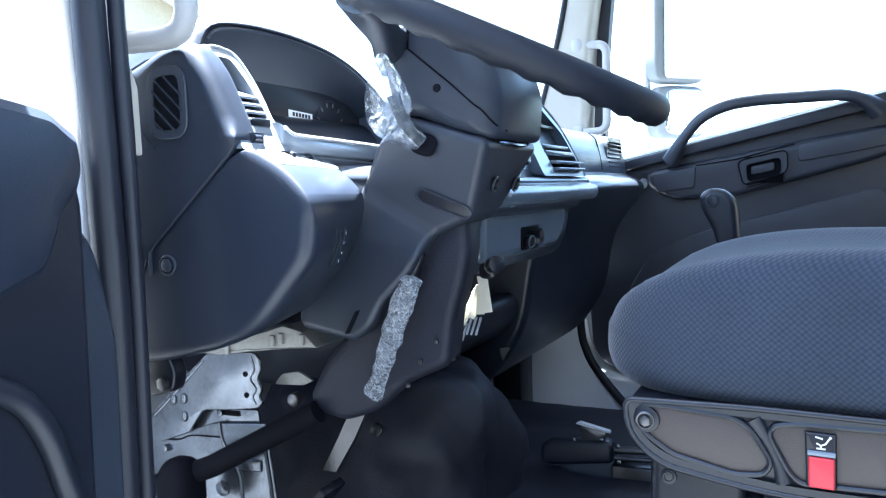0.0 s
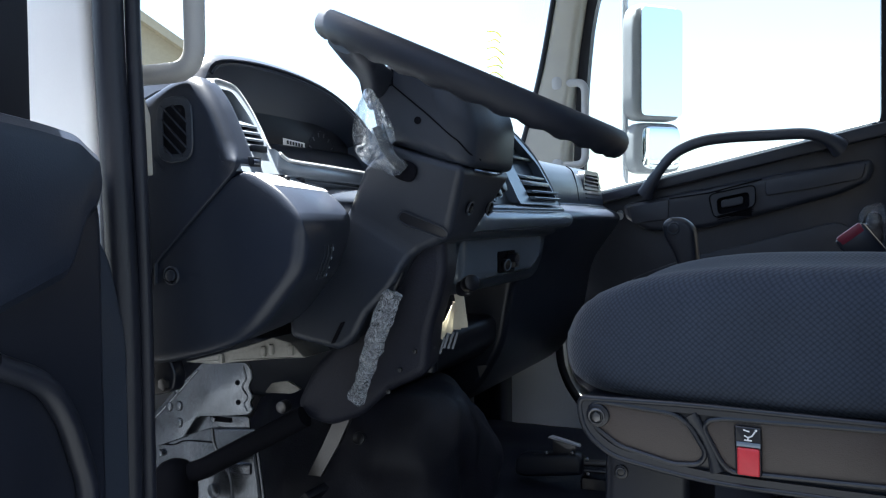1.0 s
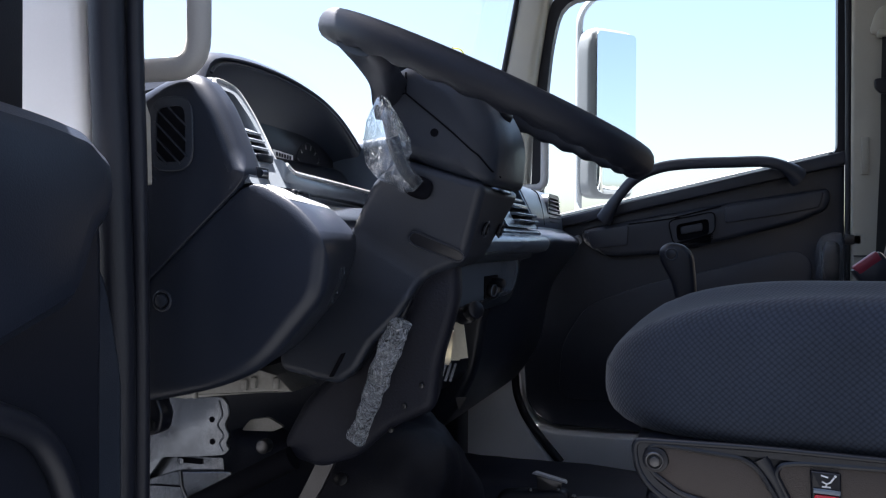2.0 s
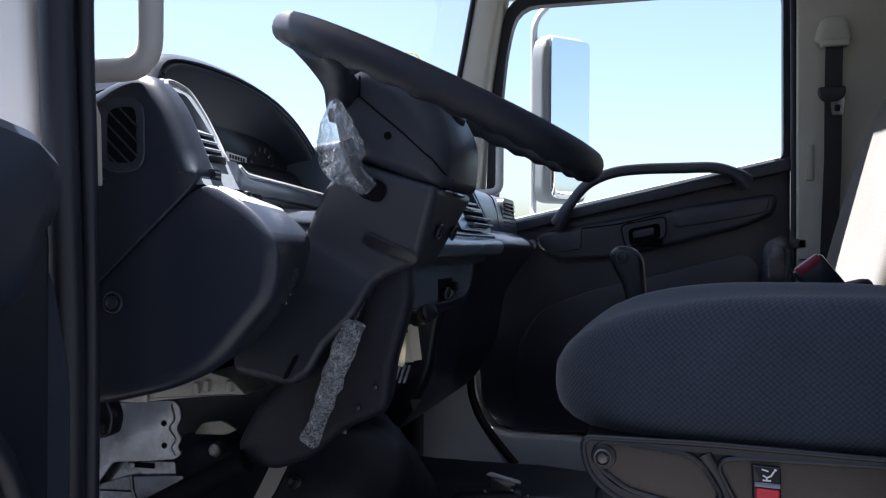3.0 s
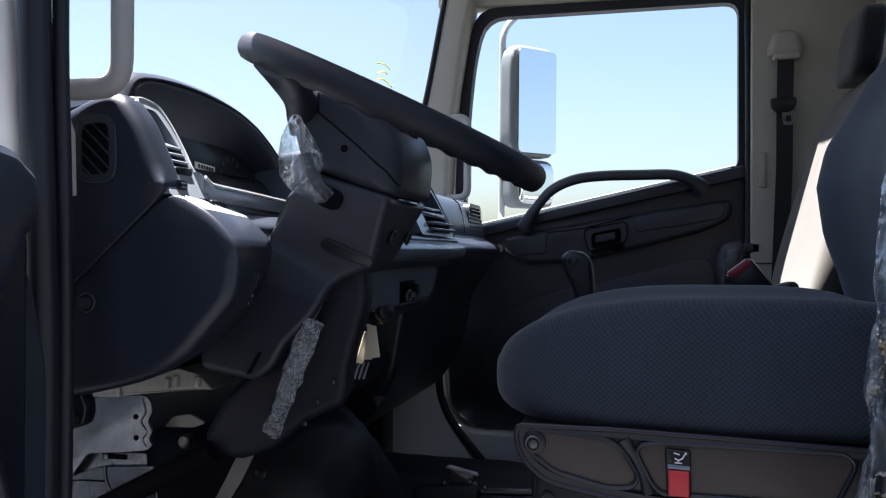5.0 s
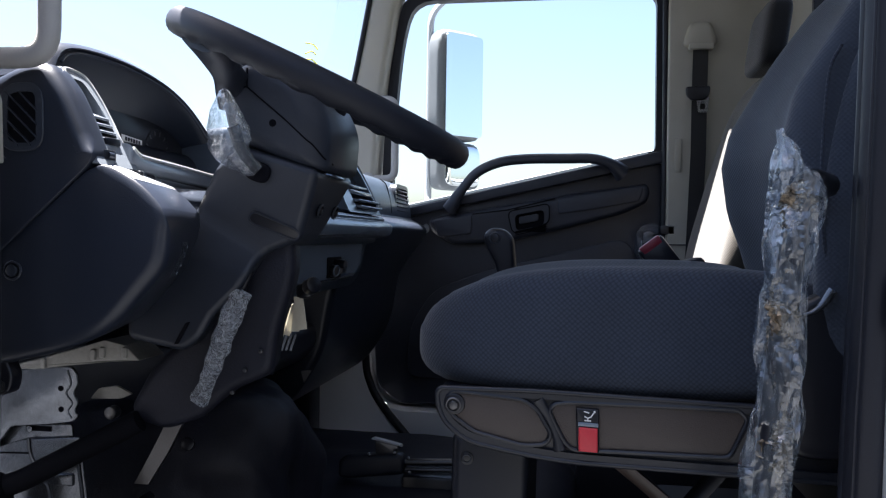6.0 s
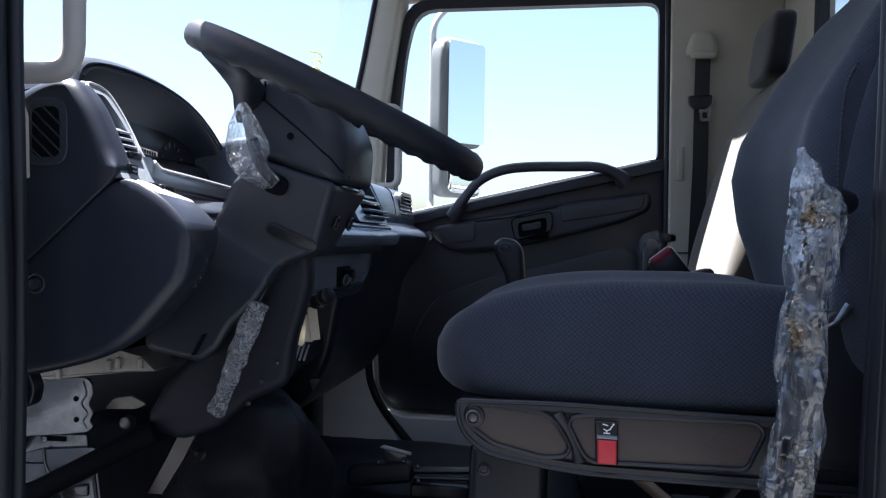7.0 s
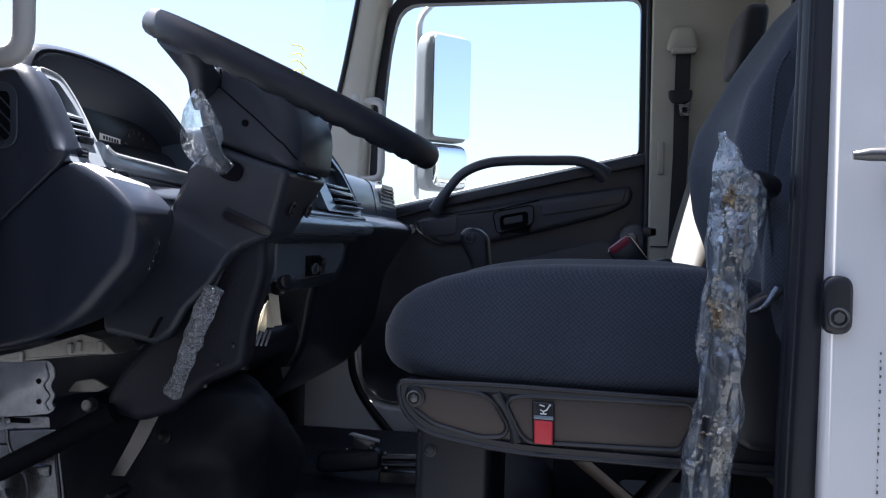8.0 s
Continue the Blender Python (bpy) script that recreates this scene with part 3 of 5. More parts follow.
part("armrest_band", slab(upper, FAR - 0.038, FAR - 0.001, 0.022, 5), GLARE_TRIM, pd)
part("pull_cup", slab(fillet([(0.229, 0.850), (0.231, 0.799), (0.372, 0.821), (0.500, 0.846), (0.512, 0.895), (0.445, 0.886)], 0.012), FAR - 0.044, FAR - 0.036, 0.003), GLARE_TRIM, pd)
part("ashtray_lid", slab(fillet([(-0.195, 0.772), (-0.18, 0.715), (-0.065, 0.728), (-0.062, 0.795)], 0.01), FAR - 0.044, FAR - 0.036, 0.003), GLARE_TRIM, pd)
hin = fillet([(0.086, 0.793), (0.182, 0.813), (0.183, 0.764), (0.091, 0.743)], 0.014)
hout = fillet([(0.060, 0.806), (0.201, 0.836), (0.202, 0.769), (0.078, 0.731)], 0.020)
# Black tubes here paint the shade of grooves round the handle.
part("grip_line", tube([(-0.062, FAR - 0.038, 0.796), (0.06, FAR - 0.039, 0.812), (0.220, FAR - 0.039, 0.852)], 0.0022, 6), SHADE_BLACK, pd)
hb = part("handle_bezel", band(hin, hout, FAR - 0.048, FAR - 0.034), GLARE_TRIM, pd)
part("bezel_edge", tube([(p.x, FAR - 0.050, p.y) for p in hin], 0.0014, 8, closed=True), SHADE_BLACK, hb)
part("bezel_rim", tube([(p.x, FAR - 0.049, p.y) for p in hout], 0.0020, 8, closed=True), SHADE_BLACK, hb)
part("handle_cup", box(0.082, 0.190, FAR - 0.0395, FAR - 0.0375, 0.738, 0.818), SHADE_BLACK, hb)
part("release_lever", slab(fillet([(0.098, 0.788), (0.164, 0.801), (0.166, 0.776), (0.100, 0.763)], 0.008), FAR - 0.047, FAR - 0.040, 0.003), GLARE_TRIM, hb)
for i in range(3):
    part("bezel_rib", tube([(0.088, FAR - 0.0485, 0.738 - 0.006 * i), (0.196, FAR - 0.0485, 0.764 - 0.006 * i)], 0.0012, 6), SHADE_BLACK, hb)
part("pocket_panel", slab(fillet([(-0.29, 0.22), (-0.28, 0.40), (-0.20, 0.53), (-0.02, 0.60), (0.20, 0.655), (0.44, 0.72), (0.485, 0.69), (0.485, 0.22)], 0.05), FAR - 0.010, FAR - 0.001, 0.008, 4), GLARE_TRIM, pd)
grab = curve_points([(-0.140, 1.985, 0.810), (-0.10, 1.965, 0.872), (-0.045, 1.955, 0.935), (0.03, 1.95, 0.970), (0.12, 1.95, 0.982), (0.25, 1.95, 0.984), (0.335, 1.95, 0.984), (0.385, 1.955, 0.974), (0.418, 1.965, 0.957), (0.440, 1.98, 0.938)], 8)
part("grab_bar", tube(grab, lambda s: 0.0190 + 0.012 * (max(0, 0.12 - s) / 0.12) + 0.016 * max(0, s - 0.80) / 0.20, 12, flat=0.8), GLARE_TRIM, pd, "black plastic grab bar")
part("lock_knob", disc((0.535, FAR - 0.02, 0.992), (0, 0, 1), 0.009, 0.02, 14, 0.002), SATIN, pd)
part("door_latch", box(0.565, 0.612, FAR - 0.075, FAR - 0.055, 0.735, 0.765, 0.003), SATIN, pd)

# far front grab loop on the pillar
def loop_grip(y, label, xs):
    pts = fillet([Vector((xs[0], z, 0)) if i in (0, 3) else Vector((xs[1], z, 0)) for i, z in enumerate((xs[2], xs[2], xs[3], xs[3]))], 0.035, 6, closed=False)
    t = thing("grab_loop", (xs[1], y, xs[2]), label, "grab handle", "pillar grab handles")
    part("bar", tube([(p.x, y, p.y) for p in pts], 0.0135, 12, up=(0, 1, 0)), GRIP_SHADED, t)
    for z in (xs[2], xs[3]):
        part("foot", pillow((xs[0], y, z), (0.04, 0.04, 0.05), 0.6, 16, 10), GRIP_SHADED, t)


loop_grip(1.945, "beige plastic grab loop on the front pillar, greyed for shade", (-0.42, -0.327, 0.912, 1.185))
loop_grip(0.02, "beige plastic grab loop on the driver's front pillar, greyed for shade", (-0.52, -0.354, 0.925, 1.22))


# ---- seat belt and wrapped buckle on the far pillar ----
sb = thing("seat_belt", (0.67, 1.94, 0.6), "black passenger seat belt hanging on the pillar trim", "seat belt")
part("anchor_cover", pillow((0.679, 1.945, 1.385), (0.092, 0.05, 0.084), 0.5, 28, 16, warp=lambda u, v, w: (-0.012 * u * w, 0, 0)), BEIGE, sb, "beige plastic belt anchor cover")
part("anchor_slot", box(0.642, 0.718, 1.905, 1.945, 1.333, 1.352, 0.005), BEIGE, sb)
part("webbing", loft([[(x - 0.024 + dx, 1.925, z), (x + 0.024 + dx, 1.925, z), (x + 0.024 + dx, 1.928, z), (x - 0.024 + dx, 1.928, z)] for x, dx, z in ((0.680, 0, 1.345), (0.678, 0, 1.20), (0.678, 0, 1.0), (0.67, 0, 0.75), (0.66, 0, 0.45))]), WEBBING, sb)
part("tongue_cover", slab(fillet([(0.632, 1.212), (0.71, 1.215), (0.708, 1.185), (0.69, 1.168), (0.65, 1.168), (0.634, 1.185)], 0.01), 1.905, 1.923, 0.005), SATIN, sb)
part("tongue", band(fillet([(0.679, 1.158), (0.694, 1.158), (0.694, 1.140), (0.679, 1.140)], 0.004), fillet([(0.666, 1.180), (0.707, 1.180), (0.702, 1.129), (0.672, 1.129)], 0.006), 1.911, 1.916), CHROME, sb, "bright steel buckle tongue")
part("guide", box(0.607, 0.628, 1.948, 1.954, 0.94, 1.05, 0.003), BEIGE, sb)
wb = thing("wrapped_buckle", (0.53, 1.96, 0.60), "belt buckle still wrapped in crumpled clear film", "belt buckle")
part("buckle", pillow((0.530, 1.955, 0.68), (0.05, 0.03, 0.13), 0.5, 16, 12), SATIN, wb)
part("wrapping", crumple(crumple(pillow((0.530, 1.955, 0.69), (0.085, 0.06, 0.17), 0.8, 48, 20), 0.014, 28), 0.005, 90), THIN_WRAP, wb, "crumpled clear film")

# ---- outside mirror of the far side ----
mr = thing("side_mirror", (-0.25, 2.37, 0.9), "large truck mirror with a smaller wide-angle mirror, greyed for shade", "mirror")
MT = 46
tilt = pose(-0.175, 2.37, 1.30, 0, 0, MT)
part("arm", tube([tilt @ Vector(p) for p in fillet([Vector((-0.01, 0.04, 0.36)), Vector((-0.10, 0.04, 0.275)), Vector((-0.10, 0.04, -0.46)), Vector((-0.30, -0.22, -0.56))], 0.05, 6, closed=False)], 0.0125, 10), PRIMER, mr, "pale grey tube arm")
mh = part("main_housing", pillow(tilt @ Vector((-0.006, 0, 0)), (0.220, 0.085, 0.42), 0.28, 48, 20, m=pose(0, 0, 0, 0, 0, MT)), MIRROR_SHELL, mr, "plastic housing with shade put into its grey")
part("main_glass", slab(fillet([(-0.088, -0.195), (0.092, -0.195), (0.092, 0.195), (-0.088, 0.195)], 0.02), -0.048, -0.042, 0.0, m=tilt), MIRROR, mh)
wh = part("wide_housing", pillow((-0.18, 2.37, 0.99), (0.205, 0.085, 0.185), 0.35, 40, 16, m=pose(0, 0, 0, 0, 0, MT)), MIRROR_SHELL, mr, "plastic housing with shade put into its grey")
part("wide_glass", pillow(Matrix.Translation((-0.18, 2.37, 0.99)) @ pose(0, 0, 0, 0, 0, MT) @ Vector((0.008, -0.040, 0)), (0.170, 0.014, 0.155), 0.35, 32, 12, m=pose(0, 0, 0, 0, 0, MT)), MIRROR, wh)


# ---- driver's side opening ----
ns = thing("wall_driver_side", (0.0, -0.05, 0.0), "white cab side around the open driver's door", "wall", kind="structure")
lip = fillet([(0.0, 0.0), (0.030, -0.004), (0.034, -0.02), (0.022, -0.035), (0.004, -0.032), (-0.004, -0.016)], 0.007, 3)


def seal_strip(path, flip=1):
    """Door seal: a lipped rubber section led up the opening."""
    return loft([[(x + flip * px, y + py, z) for px, py in lip] for x, y, z in path])


part("front_seal", seal_strip(curve_points([(-0.390, -0.072, -0.10), (-0.390, -0.072, 0.40), (-0.390, -0.072, 0.62), (-0.397, -0.072, 0.80), (-0.405, -0.072, 1.0), (-0.40, -0.072, 1.30), (-0.35, -0.072, 1.62)], 6), 1), RUBBER, ns, "black rubber door seal")
part("front_seal_lip", tube(curve_points([(-0.362, -0.068, -0.10), (-0.362, -0.068, 0.40), (-0.362, -0.068, 0.62), (-0.366, -0.068, 0.80), (-0.372, -0.068, 1.0), (-0.366, -0.068, 1.30), (-0.316, -0.068, 1.62)], 6), 0.009, 10), RUBBER, ns)
part("rear_seal", seal_strip(curve_points([(0.541, -0.045, 0.0), (0.545, -0.045, 0.45), (0.552, -0.045, 0.70), (0.558, -0.045, 1.0), (0.566, -0.045, 1.62)], 6), 1), RUBBER, ns, "black rubber door seal")
part("rear_seal_lip", tube(curve_points([(0.545, -0.05, 0.0), (0.548, -0.05, 0.45), (0.555, -0.05, 0.70), (0.561, -0.05, 1.0), (0.569, -0.05, 1.62)], 6), 0.008, 10), RUBBER, ns)
part("rear_jamb", slab([(0.572, -0.35), (0.580, 1.80), (1.02, 1.80), (1.02, -0.35)], -0.085, 0.0, 0.01), WHITE, ns, "white painted rear door jamb")
part("rear_jamb_step", slab([(0.655, -0.35), (0.662, 1.80), (1.03, 1.80), (1.03, -0.35)], -0.115, -0.086, 0.008), WHITE, ns)
part("front_jamb", slab([(-0.70, -0.35), (-0.70, 0.80), (-0.64, 1.1), (-0.52, 1.80), (-0.40, 1.80), (-0.425, 1.1), (-0.392, 0.60), (-0.388, -0.35)], -0.098, -0.02, 0.012), WHITE, ns, "white painted front pillar")
part("inner_pillar", slab([(-0.60, 0.95), (-0.53, 1.23), (-0.43, 1.74), (-0.36, 1.74), (-0.445, 1.3), (-0.475, 0.95)], 0.0, 0.045, 0.01), BEIGE, ns)
part("pillar_clip", slab(fillet([(-0.377, 0.885), (-0.368, 0.862), (-0.3655, 0.79), (-0.372, 0.79)], 0.003), -0.062, -0.045, 0.002), BEIGE, ns)
part("seal_bead", tube(curve_points([(0.5405, -0.080, 0.0), (0.5445, -0.080, 0.45), (0.5515, -0.080, 0.70), (0.5575, -0.080, 1.0), (0.5655, -0.080, 1.62)], 6), 0.0016, 6), RUBBER, ns)
printed = random.Random(4)
for i in range(22):
    z = 0.45 + i * 0.0075
    part("print_bar", box(0.6270, 0.6270 + printed.uniform(0.0008, 0.0018), -0.0866, -0.0861, z, z + printed.uniform(0.001, 0.004)), BOLT_STEEL, ns)
st = thing("door_striker", (0.585, -0.09, 0.655), "black oval door striker plate with a steel bolt", "striker")
part("plate", slab(fillet([(0.5705, 0.626), (0.5705, 0.683), (0.5985, 0.683), (0.5985, 0.626)], 0.014, 5), -0.099, -0.086, 0.005), SATIN, st)
part("bolt", ring((0.5845, -0.0995, 0.643), (0, -1, 0), 0.0085, 0.0018, 24), BOLT_STEEL, st)
part("bolt_head", disc((0.5845, -0.099, 0.643), (0, -1, 0), 0.0055, 0.003, 6), BOLT_STEEL, st)
sh = thing("side_marker_bracket", (0.62, -0.12, 0.795), "short grey steel bar on the white cab side", "bracket")
part("bar", tube([(0.586, -0.124, 0.7955), (0.600, -0.126, 0.7965), (0.68, -0.128, 0.7965)], lambda s: 0.0065 if s else 0.004, 12), BOLT_STEEL, sh)
part("foot", pillow((0.646, -0.120, 0.790), (0.035, 0.02, 0.10), 0.8, 20, 12), PRIMER, sh)

# the open driver's door, hinged at the front pillar
dd = thing("door_driver", (-0.36, -0.15, 0.0), "open driver's door with dark moulded trim", "door", kind="structure")
DX = -0.335
sill = lambda y: 0.805 + (-y - 0.16) * 0.26
part("door_shell", slab([(-0.13, -0.20), (-0.13, 0.78), (-1.02, sill(-1.02) - 0.03), (-1.02, -0.20)], DX - 0.085, DX - 0.028, 0.006, axis="x"), WHITE, dd, "white door skin")
# Same door plastic in a darker copy; the shade here is in the colour.
part("trim_panel", slab(fillet([(-0.155, -0.15), (-0.155, 0.755), (-0.185, 0.815), (-0.99, sill(-0.99)), (-0.99, -0.15)], [0.02, 0.03, 0.02, 0.02, 0.02]), DX - 0.027, DX, 0.012, axis="x"), BLACK, dd, "moulded door trim with shade put into its black")
part("hinge_side_cover", slab(fillet([(-0.160, -0.15), (-0.160, 0.74), (-0.125, 0.70), (-0.100, 0.60), (-0.098, -0.15)], 0.02), DX - 0.06, DX - 0.022, 0.008, axis="x"), DARK, dd)
part("sill_ledge", slab([(-0.37, 0.835), (-0.37, 0.859), (-0.99, sill(-0.99) + 0.025), (-0.99, sill(-0.99))], DX - 0.06, DX + 0.010, 0.012, 5, axis="x"), DARK, dd)
hinge = fillet([(-0.37, 0.842), (-0.268, 0.832), (-0.222, 0.824), (-0.205, 0.811), (-0.191, 0.803), (-0.186, 0.772), (-0.195, 0.747), (-0.210, 0.735), (-0.221, 0.705), (-0.234, 0.680), (-0.37, 0.63)], [0, 0.02, 0.010, 0.008, 0.008, 0.010, 0.010, 0.012, 0.02, 0.02, 0])
part("hinge_cover", slab(hinge, DX - 0.02, DX + 0.046, 0.026, 3, axis="x"), GRAINED, dd, "moulded hinge cover", smooth=22)
part("speaker_pod", pillow((DX + 0.012, -0.345, 0.748), (0.055, 0.25, 0.155), 0.7, 40, 24), BLACK, dd)
part("pod_rim", tube(curve_points([(DX + 0.030, -0.246, 0.800), (DX + 0.026, -0.222, 0.775), (DX + 0.026, -0.226, 0.740), (DX + 0.026, -0.245, 0.702), (DX + 0.026, -0.29, 0.684), (DX + 0.026, -0.36, 0.676)]), 0.0035, 8), DARK, dd)
part("lower_rim", tube(curve_points([(DX + 0.004, -0.30, 0.605), (DX + 0.006, -0.24, 0.57), (DX + 0.006, -0.205, 0.50), (DX + 0.006, -0.19, 0.40), (DX + 0.004, -0.19, 0.0)]), 0.012, 10), BLACK, dd)
part("frame_seal", box(DX - 0.080, DX - 0.035, -0.32, -0.213, 0.82, 1.60, 0.008), RUBBER, dd)


# ---- dashboard ----
da = thing("dashboard", (-0.45, 1.0, 0.42), "dark grey moulded truck dashboard with silver bezels", "dashboard")


def shear(bm, f):
    for v in bm.verts:
        v.co += Vector(f(v.co))
    return bm


def off_line(x, z, x0, z0, x1, z1):
    """Distance from a line drawn on the side of the dashboard."""
    dx, dz = x1 - x0, z1 - z0
    s = min(1.0, max(0.0, ((x - x0) * dx + (z - z0) * dz) / (dx * dx + dz * dz)))
    return math.hypot(x - x0 - dx * s, z - z0 - dz * s)


JOINT, TOP_EDGE = (-0.506, 0.620, -0.311, 0.7915), (-0.300, 0.800, -0.212, 0.746)


def tight(lo, r, lines):
    """Keeps the rounded rim shallow and crisp along the given lines."""
    def f(c):
        near = max(k * (1 - min(1.0, max(0.0, (off_line(c.x, c.z, *ln) - 0.020) / 0.014))) for ln, k in lines)
        return (0, -near * (c.y - lo) if c.y < lo + r + 0.0005 else 0, 0)
    return f


part("end_panel", shear(slab(fillet([(-0.62, 0.60), (-0.62, 0.838), (-0.455, 0.898), (-0.405, 0.921), (-0.368, 0.926), (-0.340, 0.895), (-0.3185, 0.850), (-0.301, 0.808), (-0.311, 0.793), (-0.438, 0.678), (-0.47, 0.60)], [0, 0.05, 0.03, 0.025, 0.02, 0.04, 0.05, 0.01, 0.01, 0.02, 0]), 0.030, 0.085, 0.020, 7), tight(0.030, 0.020, [(JOINT, 0.9)])), GRAINED, da, smooth=75)
part("seam_backing", slab([(-0.4515, 0.6880), (-0.3225, 0.8030), (-0.3015, 0.7790), (-0.4305, 0.6640)], 0.0395, 0.06, 0.0028), SHADE_BLACK, da)
ev = part("side_vent", band(fillet([(-0.414, 0.884), (-0.377, 0.886), (-0.375, 0.822), (-0.414, 0.822)], 0.012), fillet([(-0.423, 0.894), (-0.369, 0.896), (-0.367, 0.813), (-0.423, 0.813)], 0.022), 0.0270, 0.04), DARK, da, "black side demister vent")
# Black sheet paints the shade behind the slats.
part("vent_shade", slab(fillet([(-0.417, 0.888), (-0.374, 0.890), (-0.372, 0.819), (-0.417, 0.819)], 0.014), 0.0288, 0.0296), SHADE_BLACK, ev)
for i in range(7):
    z = 0.902 - i * 0.0165
    ends = [(x, z - (x + 0.416) * 0.95) for x in (-0.416, -0.374)]
    (xa, za), (xb, zb) = ends
    if za > 0.886:
        xa, za = xa + (za - 0.886) / 0.95, 0.886
    if zb < 0.820:
        xb, zb = xb - (0.820 - zb) / 0.95, 0.820
    part("slat", slab([(xa, za), (xb, zb), (xb, zb - 0.002), (xa, za - 0.002)], 0.0255, 0.0285), DARK, ev)
part("vent_rim", tube([(p.x, 0.0285, p.y) for p in fillet([(-0.423, 0.894), (-0.369, 0.896), (-0.367, 0.813), (-0.423, 0.813)], 0.022)], 0.0016, 6, closed=True), DARK, ev)
kn = slab(fillet([(-0.56, 0.53), (-0.56, 0.66), (-0.4440, 0.674), (-0.3115, 0.7895), (-0.287, 0.7985), (-0.240, 0.7725), (-0.2085, 0.738), (-0.2075, 0.701), (-0.214, 0.670), (-0.284, 0.590), (-0.344, 0.565), (-0.437, 0.543)], [0, 0, 0.01, 0.008, 0.012, 0.05, 0.025, 0.03, 0.04, 0.05, 0.04, 0.03]), 0.034, 0.258, 0.018, 6)
set_back = lambda y, z: -0.10 * max(0.0, y - 0.07) * min(1.0, max(0.0, (0.745 - z) / 0.06))
for z in (0.686, 0.715, 0.745):
    bmesh.ops.bisect_plane(kn, geom=kn.verts[:] + kn.edges[:] + kn.faces[:], plane_co=(0, 0, z), plane_no=(0, 0, 1))
kn = shear(kn, tight(0.034, 0.018, [(JOINT, 0.9), (TOP_EDGE, 0.65)]))
part("knee_panel", shear(kn, lambda c: (-0.26 * max(0, c.y - 0.07) + set_back(c.y, c.z), 0, -0.012 * max(0, c.y - 0.07))), GRAINED, da, "dark grey knee bolster", smooth=60)
kl = part("knee_bracket", slab(fillet([(-0.56, 0.50), (-0.56, 0.56), (-0.43, 0.56), (-0.417, 0.53), (-0.422, 0.508), (-0.45, 0.50)], 0.008), 0.045, 0.07, 0.004), SATIN, da)
part("bolt", disc((-0.434, 0.045, 0.517), (0, -1, 0), 0.009, 0.005, 6, 0.001), BOLT_STEEL, kl)
kb = part("trim_knob", disc((-0.409, 0.037, 0.664), (0, -1, 0), 0.0125, 0.004, 24, 0.0015), BLACK, da)
part("knob_cap", disc((-0.409, 0.033, 0.664), (0, -1, 0), 0.0075, 0.004, 20, 0.001), DARK, kb)
part("knob_ring", ring((-0.409, 0.0325, 0.664), (0, -1, 0), 0.0110, 0.0016, 28), DARK, kb)
part("trim_tab", box(-0.436, -0.4335, 0.030, 0.037, 0.652, 0.680, 0.0008), DARK, da)
# Added strip that paints the white reflection on top of the bolster.
part("bolster_glint", shear(slab([(-0.2830, 0.7938), (-0.2820, 0.7963), (-0.2580, 0.7835), (-0.2530, 0.7795), (-0.2560, 0.7770)], 0.043, 0.252, 0.003), lambda c: (-0.26 * max(0, c.y - 0.07), 0, -0.012 * max(0, c.y - 0.07))), GLINT, da, "strip painted as the bright reflection along the bolster")
# Panel added to block sun leaking down between bolster and column.
part("sun_leak_filler", slab(fillet([(-0.46, 0.690), (-0.46, 0.785), (-0.318, 0.785), (-0.292, 0.765), (-0.300, 0.700)], 0.008), 0.262, 0.56, 0.004), DARK, da)
# tray switches on the knee bolster
part("tray_switch", pillow((-0.312, 0.19, 0.7905), (0.020, 0.014, 0.010), 0.6, 16, 8), SATIN, da)
part("tray_switch", pillow((-0.297, 0.13, 0.7925), (0.018, 0.012, 0.008), 0.6, 16, 8), SATIN, da)


def bolster(y, z):
    """A place on the rear face of the knee bolster."""
    zz = z + 0.012 * max(0, y - 0.07)
    return Vector((float(np.interp(zz, [0.590, 0.655, 0.690, 0.738], [-0.284, -0.2275, -0.2100, -0.2085])) - 0.26 * max(0, y - 0.07) + set_back(y, zz) + 0.0008, y, z))


for i in range(3):
    y0 = 0.112 + 0.021 * i
    part("bolster_rib", tube([bolster(y0 + 0.018 * s / 6, 0.702 - 0.046 * s / 6) for s in range(7)], 0.0008, 5), DARK, da)
for i in range(4):
    c = bolster(0.162 + i * 0.0075, 0.697 - i * 0.0125) + Vector((-0.0004, 0, 0))
    part("symbol_bar", tube([c + Vector((0.0004, -0.006, 0.0005)), c + Vector((-0.0012, 0.005, -0.0005))], 0.0008, 5), SHEEN_SLATE, da)
    part("symbol_bar", tube([c + Vector((0, 0.001 * (-1) ** i, -0.004)), c + Vector((0, 0, 0.002))], 0.0007, 5), SHEEN_SLATE, da)

# bezel round the driver's vent and along the gauges
bx = lambda z: -0.302 - (z - 0.80) * 0.55


def on_face(y, z, out=0.0):
    return Vector((bx(z) + out, y, z))


BO = [(0.036, 0.797), (0.132, 0.797), (0.137, 0.816), (0.124, 0.832), (0.127, 0.859), (0.126, 0.890), (0.117, 0.921), (0.062, 0.924), (0.070, 0.892), (0.063, 0.855), (0.056, 0.829)]
BI = [(0.064, 0.826), (0.112, 0.826), (0.119, 0.836), (0.1195, 0.846), (0.118, 0.862), (0.113, 0.885), (0.102, 0.910), (0.076, 0.911), (0.078, 0.890), (0.071, 0.862), (0.065, 0.842)]
vb = part("vent_bezel", loft([[on_face(y, z, o) for y, z in fillet(p, 0.007, 4)] for p, o in ((BO, -0.012), (BO, 0.000), (BO, 0.003), (BI, 0.003), (BI, 0.000), (BI, -0.03))], caps=False), SILVER, da, "silver grey vent surround")
